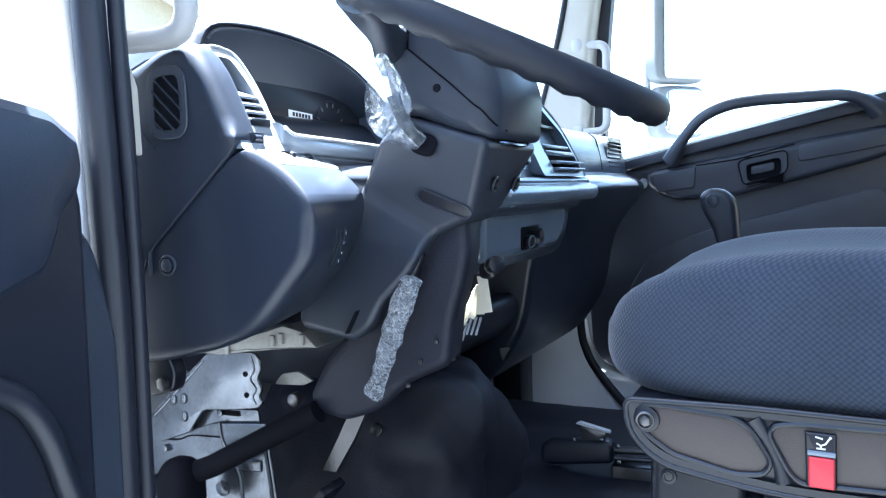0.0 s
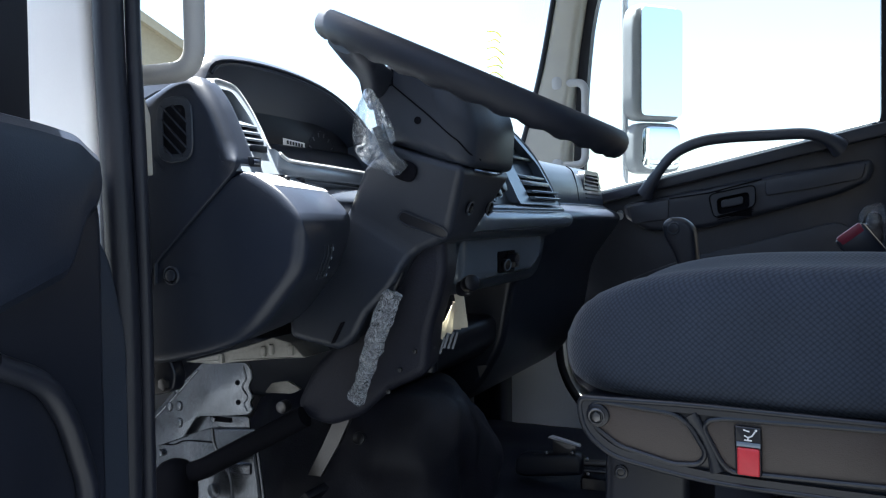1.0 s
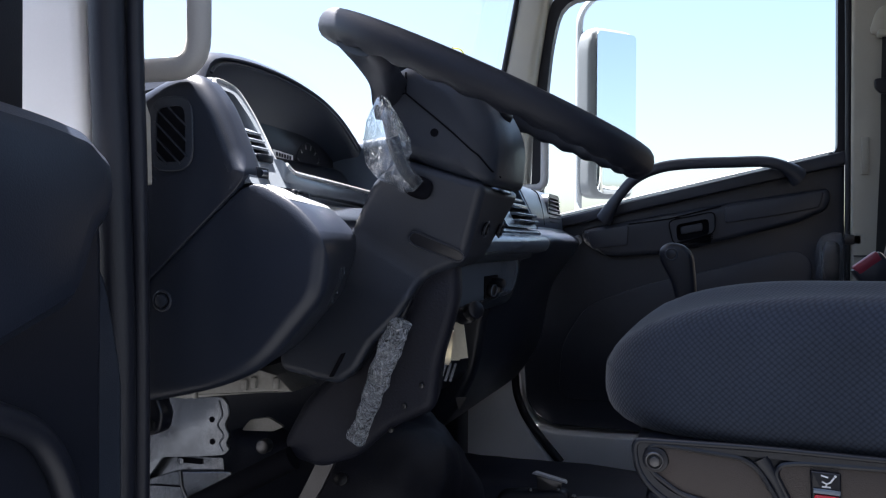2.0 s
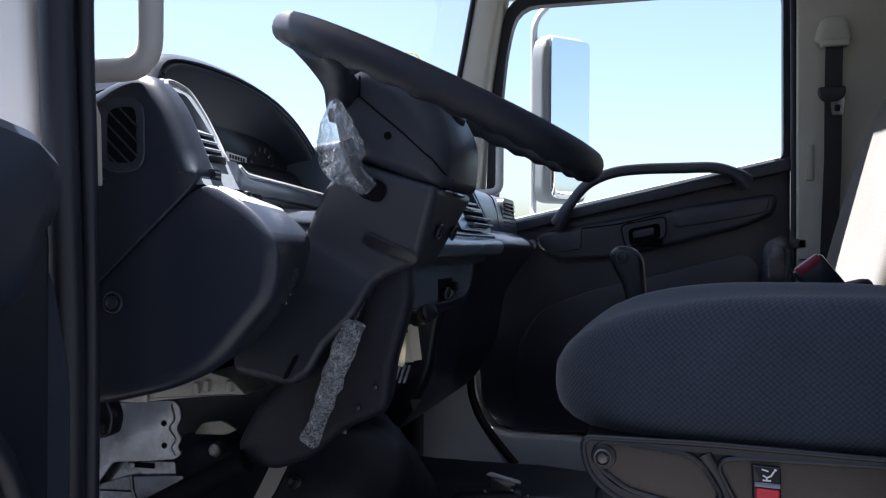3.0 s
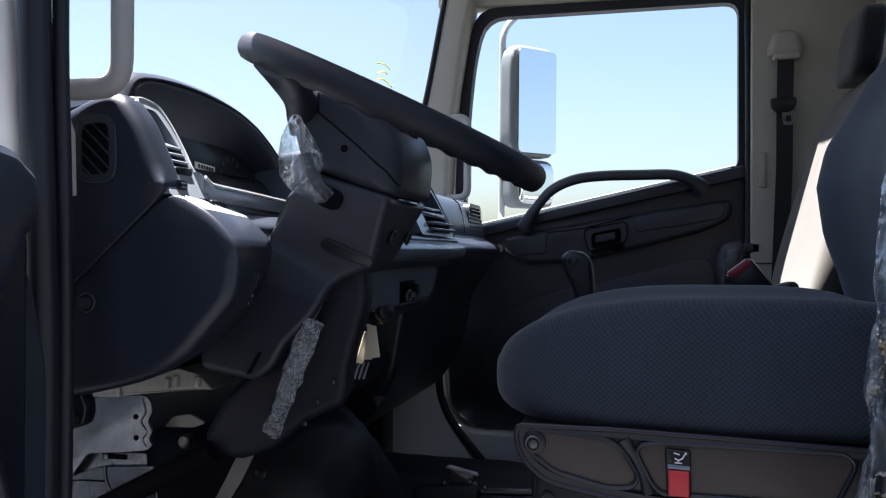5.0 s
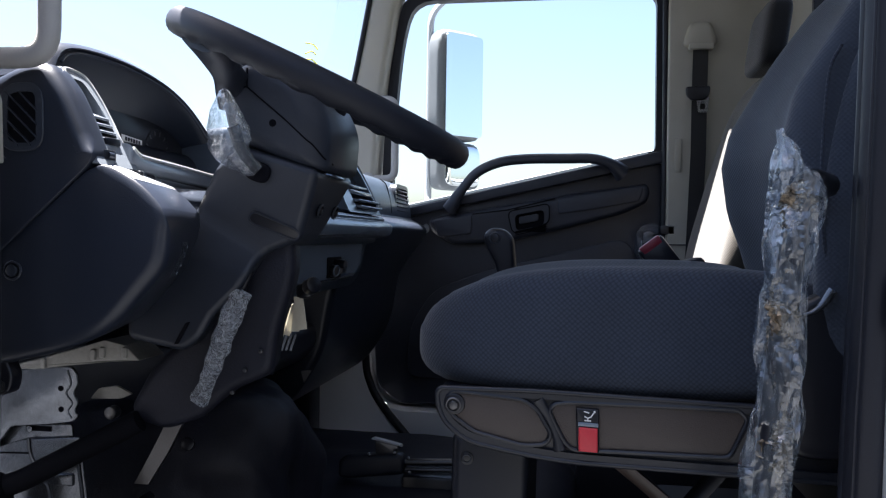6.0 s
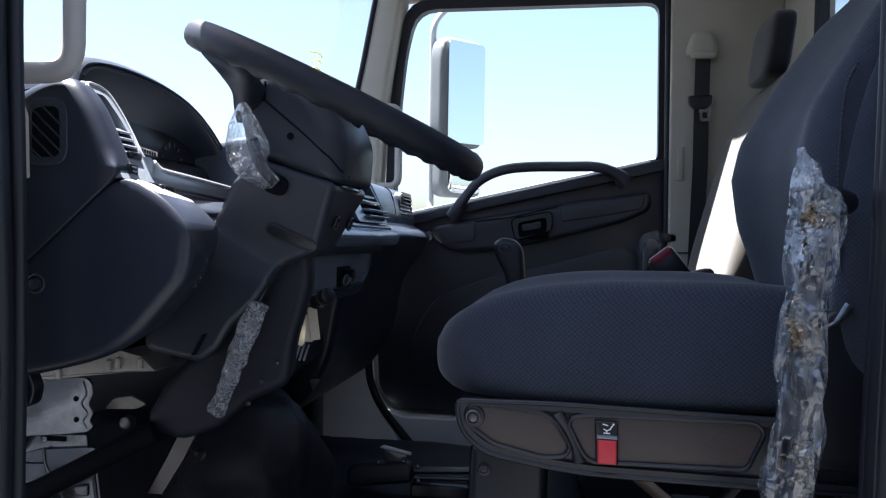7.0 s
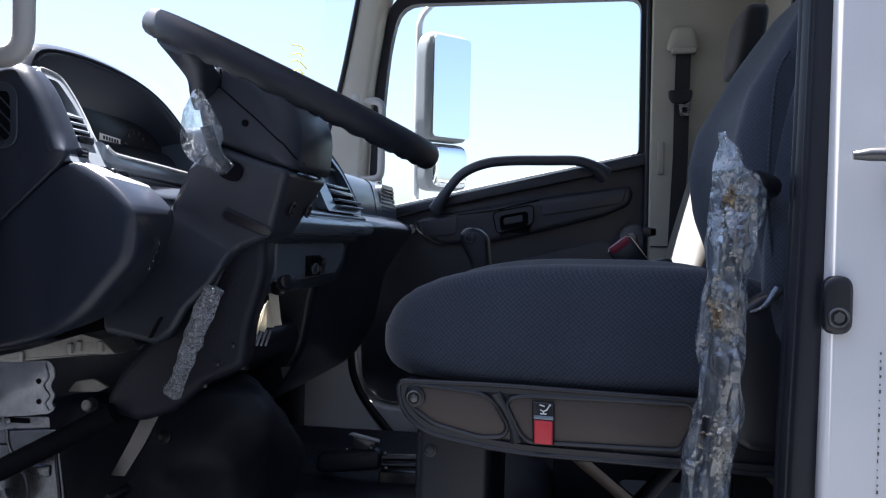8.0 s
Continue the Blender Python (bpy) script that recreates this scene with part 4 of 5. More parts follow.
# The sun's glint on the vent rim, painted as a bright tube.
part("bezel_edge", tube(curve_points([on_face(y, z, 0.003) for y, z in ((0.056, 0.826), (0.060, 0.840), (0.064, 0.855), (0.0705, 0.888), (0.0665, 0.915), (0.075, 0.922), (0.100, 0.921), (0.116, 0.915), (0.125, 0.89), (0.1265, 0.86), (0.1245, 0.838), (0.128, 0.828), (0.138, 0.819))], 5), 0.0024, 8), GLINT, vb, "silver edge with its glint put into the colour")
# The shade inside the driver's vent is a black sheet.
part("vent_shade", loft([[on_face(y, z, o) for y, z in BI] for o in (-0.034, -0.030)]), SHADE_BLACK, vb)
part("vent_divider", box(-0.030, -0.004, -0.0012, 0.0012, -0.040, 0.036, 0.0005, m=Matrix.Translation(on_face(0.094, 0.870)) @ pose(0, 0, 0, 0, -28, 0)), SATIN, vb)
for i in range(4):
    z = 0.835 + i * 0.0095
    part("louvre", box(-0.024, 0.006, -0.0235 + 0.0005 * i, 0.0255 - 0.0012 * i, -0.0016, 0.0016, 0.0007, m=Matrix.Translation(on_face(0.0925 + i * 0.0016, z)) @ pose(0, 0, 0, 0, 22, 0)), SILVER, vb)
part("louvre_knob", box(-0.014, 0.008, -0.017, 0.017, -0.0055, 0.004, 0.002, m=Matrix.Translation(on_face(0.097, 0.8315))), SATIN, vb)
dim = part("dimmer_switch", box(-0.005, 0.0025, -0.0125, 0.0125, -0.0065, 0.0065, 0.001, m=Matrix.Translation(on_face(0.072, 0.811, 0.004))), SATIN, vb)
part("dimmer_wheel", tube([on_face(0.066, 0.811, 0.005), on_face(0.078, 0.811, 0.005)], 0.0042, 14), GRAINED, dim)
part("dimmer_mark", box(-0.0003, 0.0004, -0.0012, 0.0012, -0.004, 0.004, m=Matrix.Translation(on_face(0.054, 0.811, 0.0035))), SATIN, dim)
part("gauge_sill", shear(slab(fillet([(0.120, 0.795), (0.56, 0.788), (0.56, 0.812), (0.160, 0.818), (0.122, 0.832)], [0, 0.004, 0.006, 0.03, 0.0]), -0.43, -0.300, 0.008, axis="x"), lambda c: (-0.10 * (c.y - 0.12), 0, 0)), SILVER, da, "silver grey strip below the gauges")
# A bright tube paints the glint along the gauge sill.
part("sill_glint", tube(curve_points([(-0.301 - 0.10 * (y - 0.12), y, z) for y, z in ((0.128, 0.826), (0.145, 0.820), (0.17, 0.8175), (0.30, 0.8160), (0.56, 0.812))], 5), 0.0026, 8), GLINT, da, "silver edge with its glint put into the colour")
part("lower_strip", shear(slab([(0.13, 0.775), (0.56, 0.765), (0.56, 0.787), (0.13, 0.798)], -0.45, -0.310, 0.004, axis="x"), lambda c: (-0.10 * (c.y - 0.145), 0, 0)), DARK, da)

arch_o = curve_points([(0.056, 0.918, 0), (0.084, 0.9570, 0), (0.165, 0.9715, 0), (0.270, 0.9725, 0), (0.365, 0.9640, 0), (0.435, 0.9490, 0), (0.490, 0.9290, 0), (0.545, 0.9050, 0), (0.605, 0.8890, 0)], 4)
arch_i = curve_points([(0.078, 0.918, 0), (0.104, 0.9460, 0), (0.174, 0.9560, 0), (0.270, 0.9565, 0), (0.365, 0.9480, 0), (0.430, 0.9340, 0), (0.482, 0.9150, 0), (0.535, 0.8850, 0), (0.580, 0.840, 0)], 4)
back_i = curve_points([(0.100, 0.885, 0), (0.135, 0.898, 0), (0.200, 0.902, 0), (0.290, 0.903, 0), (0.378, 0.9025, 0), (0.440, 0.900, 0), (0.500, 0.890, 0), (0.550, 0.866, 0), (0.596, 0.828, 0)], 4)
rows_h = []
for kind, x, dz in (("o", -0.64, -0.085), ("o", -0.52, -0.035), ("o", -0.45, -0.008), ("o", -0.405, 0.0), ("o", -0.388, -0.002), ("m", -0.3795, 0.0), ("i", -0.386, 0.002), ("i", -0.398, 0.0), ("b", -0.433, 0.0)):
    src = {"o": arch_o, "i": arch_i, "b": back_i, "m": [(a * 0.5 + b * 0.5) for a, b in zip(arch_o, arch_i)]}[kind]
    rows_h.append([(x, p.x, p.y + dz) for p in src])
part("gauge_hood", loft(rows_h, caps=False, closed=False), GRAINED, da, "dark grained gauge hood", smooth=60)
part("hood_lip", tube([(-0.3815, p.x, p.y + 0.001) for p in arch_i[2:-4]], 0.0022, 8), GRAINED, da)
gp = part("gauge_panel", slab(fillet([(0.07, 0.80), (0.64, 0.79), (0.595, 0.832), (0.55, 0.872), (0.50, 0.896), (0.38, 0.908), (0.10, 0.908)], 0.01), -0.442, -0.4325, 0.002, axis="x"), SATIN, da, "black gauge panel")
part("sticker", shear(box(-0.4324, -0.4312, 0.331, 0.395, 0.8575, 0.8685), lambda c: (0, 0, -0.05 * (c.y - 0.36))), WHITE_INK, gp, "small white sticker with unreadable print")
for i in range(6):
    part("sticker_print", shear(box(-0.4311, -0.4306, 0.340 + i * 0.0085, 0.3455 + i * 0.0085, 0.860, 0.866), lambda c: (0, 0, -0.05 * (c.y - 0.36))), SATIN, gp)
for cy, cz, rr, k0, k1 in ((0.235, 0.850, 0.046, -1, 8), (0.450, 0.846, 0.046, 0, 7), (0.342, 0.835, 0.016, 0, 7)):
    part("dial_ring", ring((-0.4322, cy, cz), (1, 0, 0), rr, 0.0006), SATIN, gp)
    for k in range(k0, k1):
        a = radians(k * 26)
        c, s = math.cos(a), math.sin(a)
        part("dial_mark", tube([(-0.4318, cy + rr * 0.78 * c, cz + rr * 0.78 * s), (-0.4318, cy + rr * 0.93 * c, cz + rr * 0.93 * s)], 0.0010, 4), DIAL_PRINT, gp)
part("dial_needle", tube([(-0.431, 0.440, 0.842), (-0.431, 0.478, 0.851)], 0.0015, 5), RED, gp)

# main body towards the passenger
mb = fillet([(-0.90, 0.48), (-0.90, 0.84), (-0.50, 0.888), (-0.37, 0.893), (-0.292, 0.886), (-0.270, 0.83), (-0.264, 0.775), (-0.215, 0.752), (-0.205, 0.735), (-0.225, 0.70), (-0.30, 0.60), (-0.33, 0.42), (-0.41, 0.29), (-0.60, 0.19), (-0.90, 0.19)], [0, 0.05, 0.05, 0.05, 0.04, 0.03, 0.01, 0.012, 0.012, 0.03, 0.05, 0.05, 0.06, 0.03, 0])
part("passenger_side", slab(mb, 1.12, 1.935, 0.02, 4), GRAINED, da)
# Overlay on the upper dash that paints its sky sheen.
part("vent_pod", slab(fillet([(-0.44, 0.775), (-0.44, 0.892), (-0.37, 0.8965), (-0.289, 0.889), (-0.267, 0.832), (-0.261, 0.778)], [0, 0.01, 0.05, 0.04, 0.03, 0.004]), 1.15, 1.932, 0.02, 4), SKY_LIT_DASH, da, "vent pod with sky sheen put into its blue grey")
part("upper_tray", slab(fillet([(-0.90, 0.76), (-0.90, 0.85), (-0.42, 0.86), (-0.38, 0.80), (-0.40, 0.76)], 0.02), 0.12, 1.13, 0.0), GRAINED, da)
cs = fillet([(-0.66, 0.585), (-0.66, 0.87), (-0.30, 0.920), (-0.272, 0.908), (-0.214, 0.766), (-0.205, 0.700), (-0.232, 0.695), (-0.240, 0.640), (-0.262, 0.590), (-0.36, 0.575)], [0, 0.03, 0.03, 0.015, 0.01, 0.01, 0.01, 0.03, 0.03, 0.03])
part("centre_console", slab(cs, 0.545, 1.165, 0.018, 4), SKY_LIT_DASH, da, "centre console with sky sheen put into its colour")
ledge = fillet([(-0.235, 0.712), (-0.235, 0.764), (-0.196, 0.764), (-0.188, 0.757), (-0.190, 0.751), (-0.174, 0.747), (-0.166, 0.732), (-0.174, 0.716), (-0.198, 0.710)], [0, 0, 0.006, 0.004, 0.002, 0.010, 0.014, 0.012, 0.008], 5)
part("console_ledge", slab(ledge, 0.56, 1.185, 0.018, 5), SHEEN_SLATE, da, "slate rounded ledge with windscreen sheen put into its grey")
fx = lambda z: -0.199 - (z - 0.758) * 0.40


def on_console(y, z, out=0.0):
    return Vector((fx(z) + out, y, z))


FO = [(0.835, 0.766), (1.145, 0.766), (1.128, 0.815), (1.098, 0.868), (0.985, 0.932), (0.80, 0.915), (0.815, 0.85)]
FI = [(0.915, 0.778), (1.130, 0.778), (1.112, 0.815), (1.082, 0.862), (0.975, 0.920), (0.855, 0.905), (0.885, 0.85)]
sf = part("console_frame", loft([[on_console(y, z, o) for y, z in fillet(p, 0.012, 4)] for p, o in ((FO, -0.03), (FO, 0.006), (FO, 0.011), (FI, 0.011), (FI, 0.004), (FI, -0.035))], caps=False), SHEEN_SLATE, da, "slate console frame with windscreen sheen put into its grey")
part("frame_edge", tube([on_console(p.x, p.y, 0.010) for p in curve_points([(1.143, 0.766, 0), (1.127, 0.815, 0), (1.097, 0.868, 0), (1.05, 0.904, 0), (0.985, 0.930, 0)])], 0.003, 8), SILVER, sf)
# Black sheet painted in for the shade at the back of the frame.
part("frame_cavity", loft([[on_console(y, z, o) for y, z in FI] for o in (-0.034, -0.030)]), SHADE_BLACK, sf)
part("shelf", slab([(0.89, 0.868), (1.075, 0.868), (1.072, 0.874), (0.89, 0.874)], fx(0.87) - 0.03, fx(0.87) + 0.004, 0.001, axis="x"), DARK, sf)
part("divider_bar", slab(fillet([(0.905, 0.808), (1.112, 0.808), (1.108, 0.818), (0.905, 0.818)], 0.002), fx(0.81) - 0.02, fx(0.81) + 0.012, 0.002, axis="x"), SHEEN_SLATE, sf)
part("divider_bar", slab(fillet([(0.905, 0.824), (1.10, 0.824), (1.096, 0.831), (0.905, 0.831)], 0.002), fx(0.828) - 0.02, fx(0.828) + 0.010, 0.002, axis="x"), SHEEN_SLATE, sf)
for z in (0.777, 0.791):
    part("louvre", slab(fillet([(0.918, z), (1.125, z), (1.123, z + 0.006), (0.918, z + 0.006)], 0.001), fx(z) - 0.02, fx(z) + 0.022, 0.002, axis="x"), SHEEN_SLATE, sf)
part("louvre_back", box(fx(0.78) - 0.012, fx(0.78) - 0.008, 0.91, 1.125, 0.766, 0.806), SHADE_BLACK, sf)
for y, z, r in ((0.745, 0.80, 0.020), (0.705, 0.785, 0.013)):
    kd = part("knob", disc(on_console(y, z), (0.93, 0, 0.37), r, 0.020, 24, 0.003), SATIN, da)
    part("knob_ring", ring(on_console(y, z, 0.004), (0.93, 0, 0.37), r + 0.004, 0.0016, 24), SHEEN_SLATE, kd)
# sockets below the ledge
part("lower_panel", slab(fillet([(0.60, 0.612), (0.60, 0.714), (1.10, 0.714), (1.125, 0.690), (1.105, 0.645), (1.05, 0.616)], 0.022), -0.275, -0.228, 0.018, 6, axis="x"), SHEEN_SLATE, da, "slate socket panel with windscreen sheen put into its grey")
so = part("socket_panel", slab(fillet([(0.795, 0.624), (0.795, 0.668), (0.905, 0.668), (0.900, 0.622)], 0.006), -0.229, -0.226, 0.001, axis="x"), SHADE_BLACK, da)
part("socket", disc((-0.226, 0.822, 0.640), (1, -0.3, -0.1), 0.013, 0.012, 20, 0.002), SATIN, so)
part("socket_rim", ring((-0.213, 0.818, 0.640), (1, -0.3, -0.1), 0.011, 0.0014, 20), SHEEN_SLATE, so)
part("socket", disc((-0.226, 0.850, 0.655), (1, -0.3, -0.1), 0.009, 0.028, 20, 0.002), BLACK, so)
part("ashtray_pull", box(-0.228, -0.212, 0.865, 0.893, 0.632, 0.662, 0.004), BLACK, so)
# passenger vents
pv = part("passenger_vent", band(fillet([(1.69, 0.790), (1.872, 0.790), (1.862, 0.868), (1.69, 0.868)], 0.02), fillet([(1.675, 0.778), (1.886, 0.778), (1.874, 0.880), (1.675, 0.880)], 0.03), -0.300, -0.266, "x"), DARK, da, "dark passenger air vent")
part("vent_shade", box(-0.292, -0.286, 1.68, 1.875, 0.782, 0.876), SHADE_BLACK, pv)
for i in range(6):
    part("slat", box(-0.288, -0.262, 1.692, 1.866, 0.795 + i * 0.0125, 0.799 + i * 0.0125, 0.001), DARK, pv)
part("pod_seam", tube(curve_points([(-0.30, 1.60, 0.888), (-0.281, 1.60, 0.872), (-0.269, 1.60, 0.83), (-0.262, 1.60, 0.785)]), 0.002, 6), SHADE_BLACK, da)

part("heater_duct", box(-0.63, -0.535, 1.68, 1.80, 0.02, 0.38, 0.012), BLACK, da)
part("film_scrap", crumple(slab(fillet([(-0.312, 0.412), (-0.290, 0.414), (-0.298, 0.395), (-0.307, 0.385)], 0.002), 0.895, 0.8965), 0.004, 45), BOLT_STEEL, da, "loose grey film scrap")
# heater box and lower cover under the passenger side
part("lower_cover", slab(fillet([(-0.90, 0.38), (-0.90, 0.50), (-0.35, 0.50), (-0.345, 0.44), (-0.40, 0.39), (-0.60, 0.37)], 0.03), 0.60, 1.78, 0.015), BLACK, da)


# ---- steering column and wheel ----
CY = 0.375


def broad_nose(bm):
    """Lets the flanks of the upper shroud run round into its end."""
    for v in bm.verts:
        v.co.x -= 3.2 * (v.co.y - 0.375) ** 2 * min(1.0, max(0.0, (v.co.x + 0.25) / 0.17))
    return bm


sc = thing("steering_column", (-0.30, CY, 0.40), "black plastic steering column with two-piece shroud", "steering column")
shell = [(-0.208, 0.262, 0.846), (-0.089, 0.268, 0.809), (-0.124, 0.294, 0.706), (-0.178, 0.292, 0.684), (-0.192, 0.266, 0.658), (-0.207, 0.268, 0.631), (-0.249, 0.268, 0.590), (-0.268, 0.268, 0.557), (-0.294, 0.268, 0.536), (-0.325, 0.268, 0.541), (-0.387, 0.270, 0.552), (-0.396, 0.285, 0.620), (-0.336, 0.300, 0.699), (-0.281, 0.275, 0.749), (-0.247, 0.262, 0.812), (-0.326, 0.280, 0.676)]
behind = [(x - (0.022 if x < -0.15 else 0.0), max(0.39, 0.487 - 1.2 * max(0.0, 0.80 - z)), z) for x, y, z in shell[:15]]
sides = [(i, (i + 1) % 15, 16 + (i + 1) % 15, 16 + i) for i in range(15)]
lsb = facets(shell + behind, [(0, 1, 2, 3, 13, 14), (13, 3, 4, 15), (12, 13, 15), (12, 15, 11), (15, 4, 5, 6, 7, 8, 9, 10, 11), tuple(range(30, 15, -1))] + sides)
bmesh.ops.recalc_face_normals(lsb, faces=lsb.faces[:])
bmesh.ops.bevel(lsb, geom=[e for e in lsb.edges if e.calc_face_angle(0.0) > radians(9)], offset=0.014, segments=4, profile=0.5, affect="EDGES", clamp_overlap=True)
ls_ = part("lower_shroud", lsb, SHROUD, sc, smooth=55)
ls_.modifiers.new("even_normals", "WEIGHTED_NORMAL").keep_sharp = True
part("stalk_opening", pillow((-0.180, 0.264, 0.806), (0.040, 0.008, 0.030), 0.7, 20, 10, m=pose(0, 0, 0, 0, 20, 0)), SHADE_BLACK, sc)
slot = [(-0.200, 0.738), (-0.190, 0.748), (-0.128, 0.722), (-0.122, 0.713), (-0.130, 0.706), (-0.192, 0.729)]
lean_in = lambda c: (0, -0.0040 + 0.29 * (0.812 - c.z) + 0.055 * (c.x + 0.20), 0)
# Raised black patch paints the shade inside a slot; nothing is cut in.
sl = part("slot_shade", shear(slab(fillet(slot, 0.006), 0.2605, 0.2625, 0.0006), lean_in), SATIN, sc)
part("slot_lip", shear(tube([(p.x, 0.2605, p.y) for p in fillet(slot, 0.006)], 0.0016, 6, closed=True), lean_in), GRAINED, sl)
for y in (0.330, 0.413):
    # A black disc stands for the shade inside each hole.
    part("screw_hole", disc((-0.107, y, 0.752), (1, 0, -0.33), 0.0095, 0.004, 18), SHADE_BLACK, sc)
    part("hole_rim", ring((-0.1035, y, 0.751), (1, 0, -0.33), 0.0100, 0.0018, 24), DARK, sc)
    part("screw", disc((-0.105, y, 0.751), (1, 0, -0.33), 0.0045, 0.004, 6), BOLT_STEEL, sc)
foot = slab(fillet([(-0.205, 0.690), (-0.170, 0.730), (-0.140, 0.730), (-0.136, 0.659), (-0.147, 0.616), (-0.163, 0.564), (-0.170, 0.500), (-0.235, 0.470), (-0.287, 0.424), (-0.345, 0.404), (-0.392, 0.416), (-0.406, 0.437), (-0.372, 0.499), (-0.345, 0.526), (-0.30, 0.57), (-0.24, 0.62)], 0.016), 0.316, 0.43, 0.018, 5)
part("foot_cover", shear(foot, lambda c: (-0.25 * (c.y - 0.316), 0, 0)), MAT_RUBBER, sc)
part("clamp_slot", slab(fillet([(-0.291, 0.580), (-0.284, 0.582), (-0.302, 0.548), (-0.309, 0.547)], 0.002), 0.2660, 0.2690, 0.0005), SHADE_BLACK, sc)
for x, z in ((-0.215, 0.505), (-0.235, 0.47), (-0.19, 0.535)):
    part("clip", disc((x, 0.317, z), (0, -1, 0), 0.0035, 0.006, 10, 0.001), BOLT_STEEL, sc)
part("key_barrel", disc((-0.165, 0.47, 0.625), (0.5, -0.5, 0.2), 0.014, 0.022, 20, 0.003), SATIN, sc)
# hub cover on the wheel side
hubm = [(-0.247, 0.925), (-0.228, 0.957), (-0.165, 0.982), (-0.088, 0.948), (-0.054, 0.880), (-0.060, 0.808), (-0.105, 0.816), (-0.226, 0.853)]
part("upper_shroud", broad_nose(moulded(hubm, [0.010, 0.010, 0.030, 0.035, 0.025, 0.015, 0.03, 0.008], 0.264, 0.486, 0.030, 7)), SHROUD, sc)
part("shroud_seam", tube(curve_points([(-0.199, 0.2630, 0.931), (-0.1735, 0.2632, 0.910), (-0.139, 0.2632, 0.8815), (-0.109, 0.2670, 0.854), (-0.0995, 0.2720, 0.846), (-0.0858, 0.2843, 0.828), (-0.0800, 0.312, 0.8205)]), 0.0013, 6), SHADE_BLACK, sc)
part("shroud_seam", tube([(-0.198, 0.2636, 0.958), (-0.198, 0.2634, 0.931), (-0.221, 0.2636, 0.925), (-0.246, 0.2680, 0.921)], 0.0016, 6), SHADE_BLACK, sc)
part("column_ring", tube(curve_points([(-0.118, 0.300, 0.812), (-0.092, 0.330, 0.806), (-0.086, 0.375, 0.804), (-0.092, 0.42, 0.806)]), 0.003, 8), STEEL, sc)
part("shaft", tube([(-0.236, 0.50, 0.60), (-0.243, 0.50, 0.53), (-0.248, 0.50, 0.47)], 0.0125, 14), BLACK, sc)
part("screw_hole", disc((-0.158, 0.2645, 0.877), (0, -1, 0), 0.0055, 0.0015, 14), SHADE_BLACK, sc)
part("collar", slab(fillet([(-0.228, 0.835), (-0.100, 0.800), (-0.100, 0.832), (-0.225, 0.87)], 0.004), 0.290, 0.445, 0.020, 4), SHADE_BLACK, sc)

WA = radians(24.8)
WN = Vector((math.sin(WA), 0, math.cos(WA)))
WU = Vector((-math.cos(WA), 0, math.sin(WA)))
WC = Vector((-0.119, 0.383, 0.944))
sw = thing("steering_wheel", WC, "black grained steering wheel with finger grips underneath", "steering wheel")
rim = bmesh.new()
RR, SEC, NSEG = 0.238, 16, 144
rings_r = []
for i in range(NSEG):
    a = 2 * math.pi * i / NSEG
    out = WU * math.cos(a) + Vector((0, -1, 0)) * math.sin(a)
    c = WC + out * RR
    grips = 0.0020 * math.cos(i * 2 * math.pi / 4.5) * min(1, max(0, (abs(((math.degrees(a) + 180) % 360) - 180) - 30) / 25))
    ringv = []
    for j in range(SEC):
        q = 2 * math.pi * j / SEC
        n_, o_ = math.sin(q), math.cos(q)
        r_ = 0.0195 + grips * max(0, -n_)
        ringv.append(rim.verts.new(c + WN * n_ * r_ * 1.08 + out * o_ * 0.0180))
    rings_r.append(ringv)
for i in range(NSEG):
    a, b = rings_r[i], rings_r[(i + 1) % NSEG]
    for j in range(SEC):
        rim.faces.new((a[j], a[(j + 1) % SEC], b[(j + 1) % SEC], b[j]))
part("rim", rim, WHEEL_GRIP, sw, smooth=70)
part("hub", pillow(WC - WN * 0.016, (0.09, 0.08, 0.022), 0.5, 32, 14, m=Matrix.Rotation(WA, 4, "Y")), BLACK, sw)
rim_at = lambda deg, drop=0.012: WC + (WU * math.cos(radians(deg)) + Vector((0, -1, 0)) * math.sin(radians(deg))) * (RR - 0.004) - WN * drop
for sgn in (1, -1):
    one = curve_points([rim_at(44), (-0.243, 0.200, 0.976), (-0.233, 0.232, 0.957), (-0.236, 0.254, 0.936), (-0.246, 0.290, 0.924)], 5)
    two = curve_points([rim_at(68), (-0.188, 0.190, 0.958), (-0.193, 0.220, 0.950), (-0.196, 0.248, 0.943), (-0.198, 0.290, 0.938)], 5)
    ringsp = []
    for i, (a, b) in enumerate(zip(one, two)):
        th = 0.013 + 0.012 * i / len(one)
        c, h = (a + b) / 2 - WN * 0.3 * th, (a - b) / 2
        ringsp.append([c + h * math.copysign(abs(math.cos(q)) ** 0.75, math.cos(q)) + WN * th * math.copysign(abs(math.sin(q)) ** 0.75, math.sin(q)) for q in (2 * math.pi * k / 20 for k in range(20))])
    if sgn < 0:
        ringsp = [[Vector((p.x, 2 * WC.y - p.y, p.z)) for p in r] for r in ringsp]
    part("spoke", loft(ringsp), WHEEL_GRIP, sw)

# wrapped stalk and wrapped lever
ws_ = thing("wrapped_stalk", (-0.20, 0.262, 0.81), "column stalk wrapped in a small clear plastic bag", "stalk")
part("stalk", tube(curve_points([(-0.182, 0.262, 0.808), (-0.194, 0.240, 0.832), (-0.204, 0.228, 0.868)]), lambda s: 0.007 + 0.002 * s, 12), BLACK, ws_, "black plastic stalk")


def bag(path, radii, seed, amount, scale, sides=26, flat=0.75, per=7, pleat=0.0, up=None):
    """A thin bag gathered round a line, creased at two scales, with pleats that run along it."""
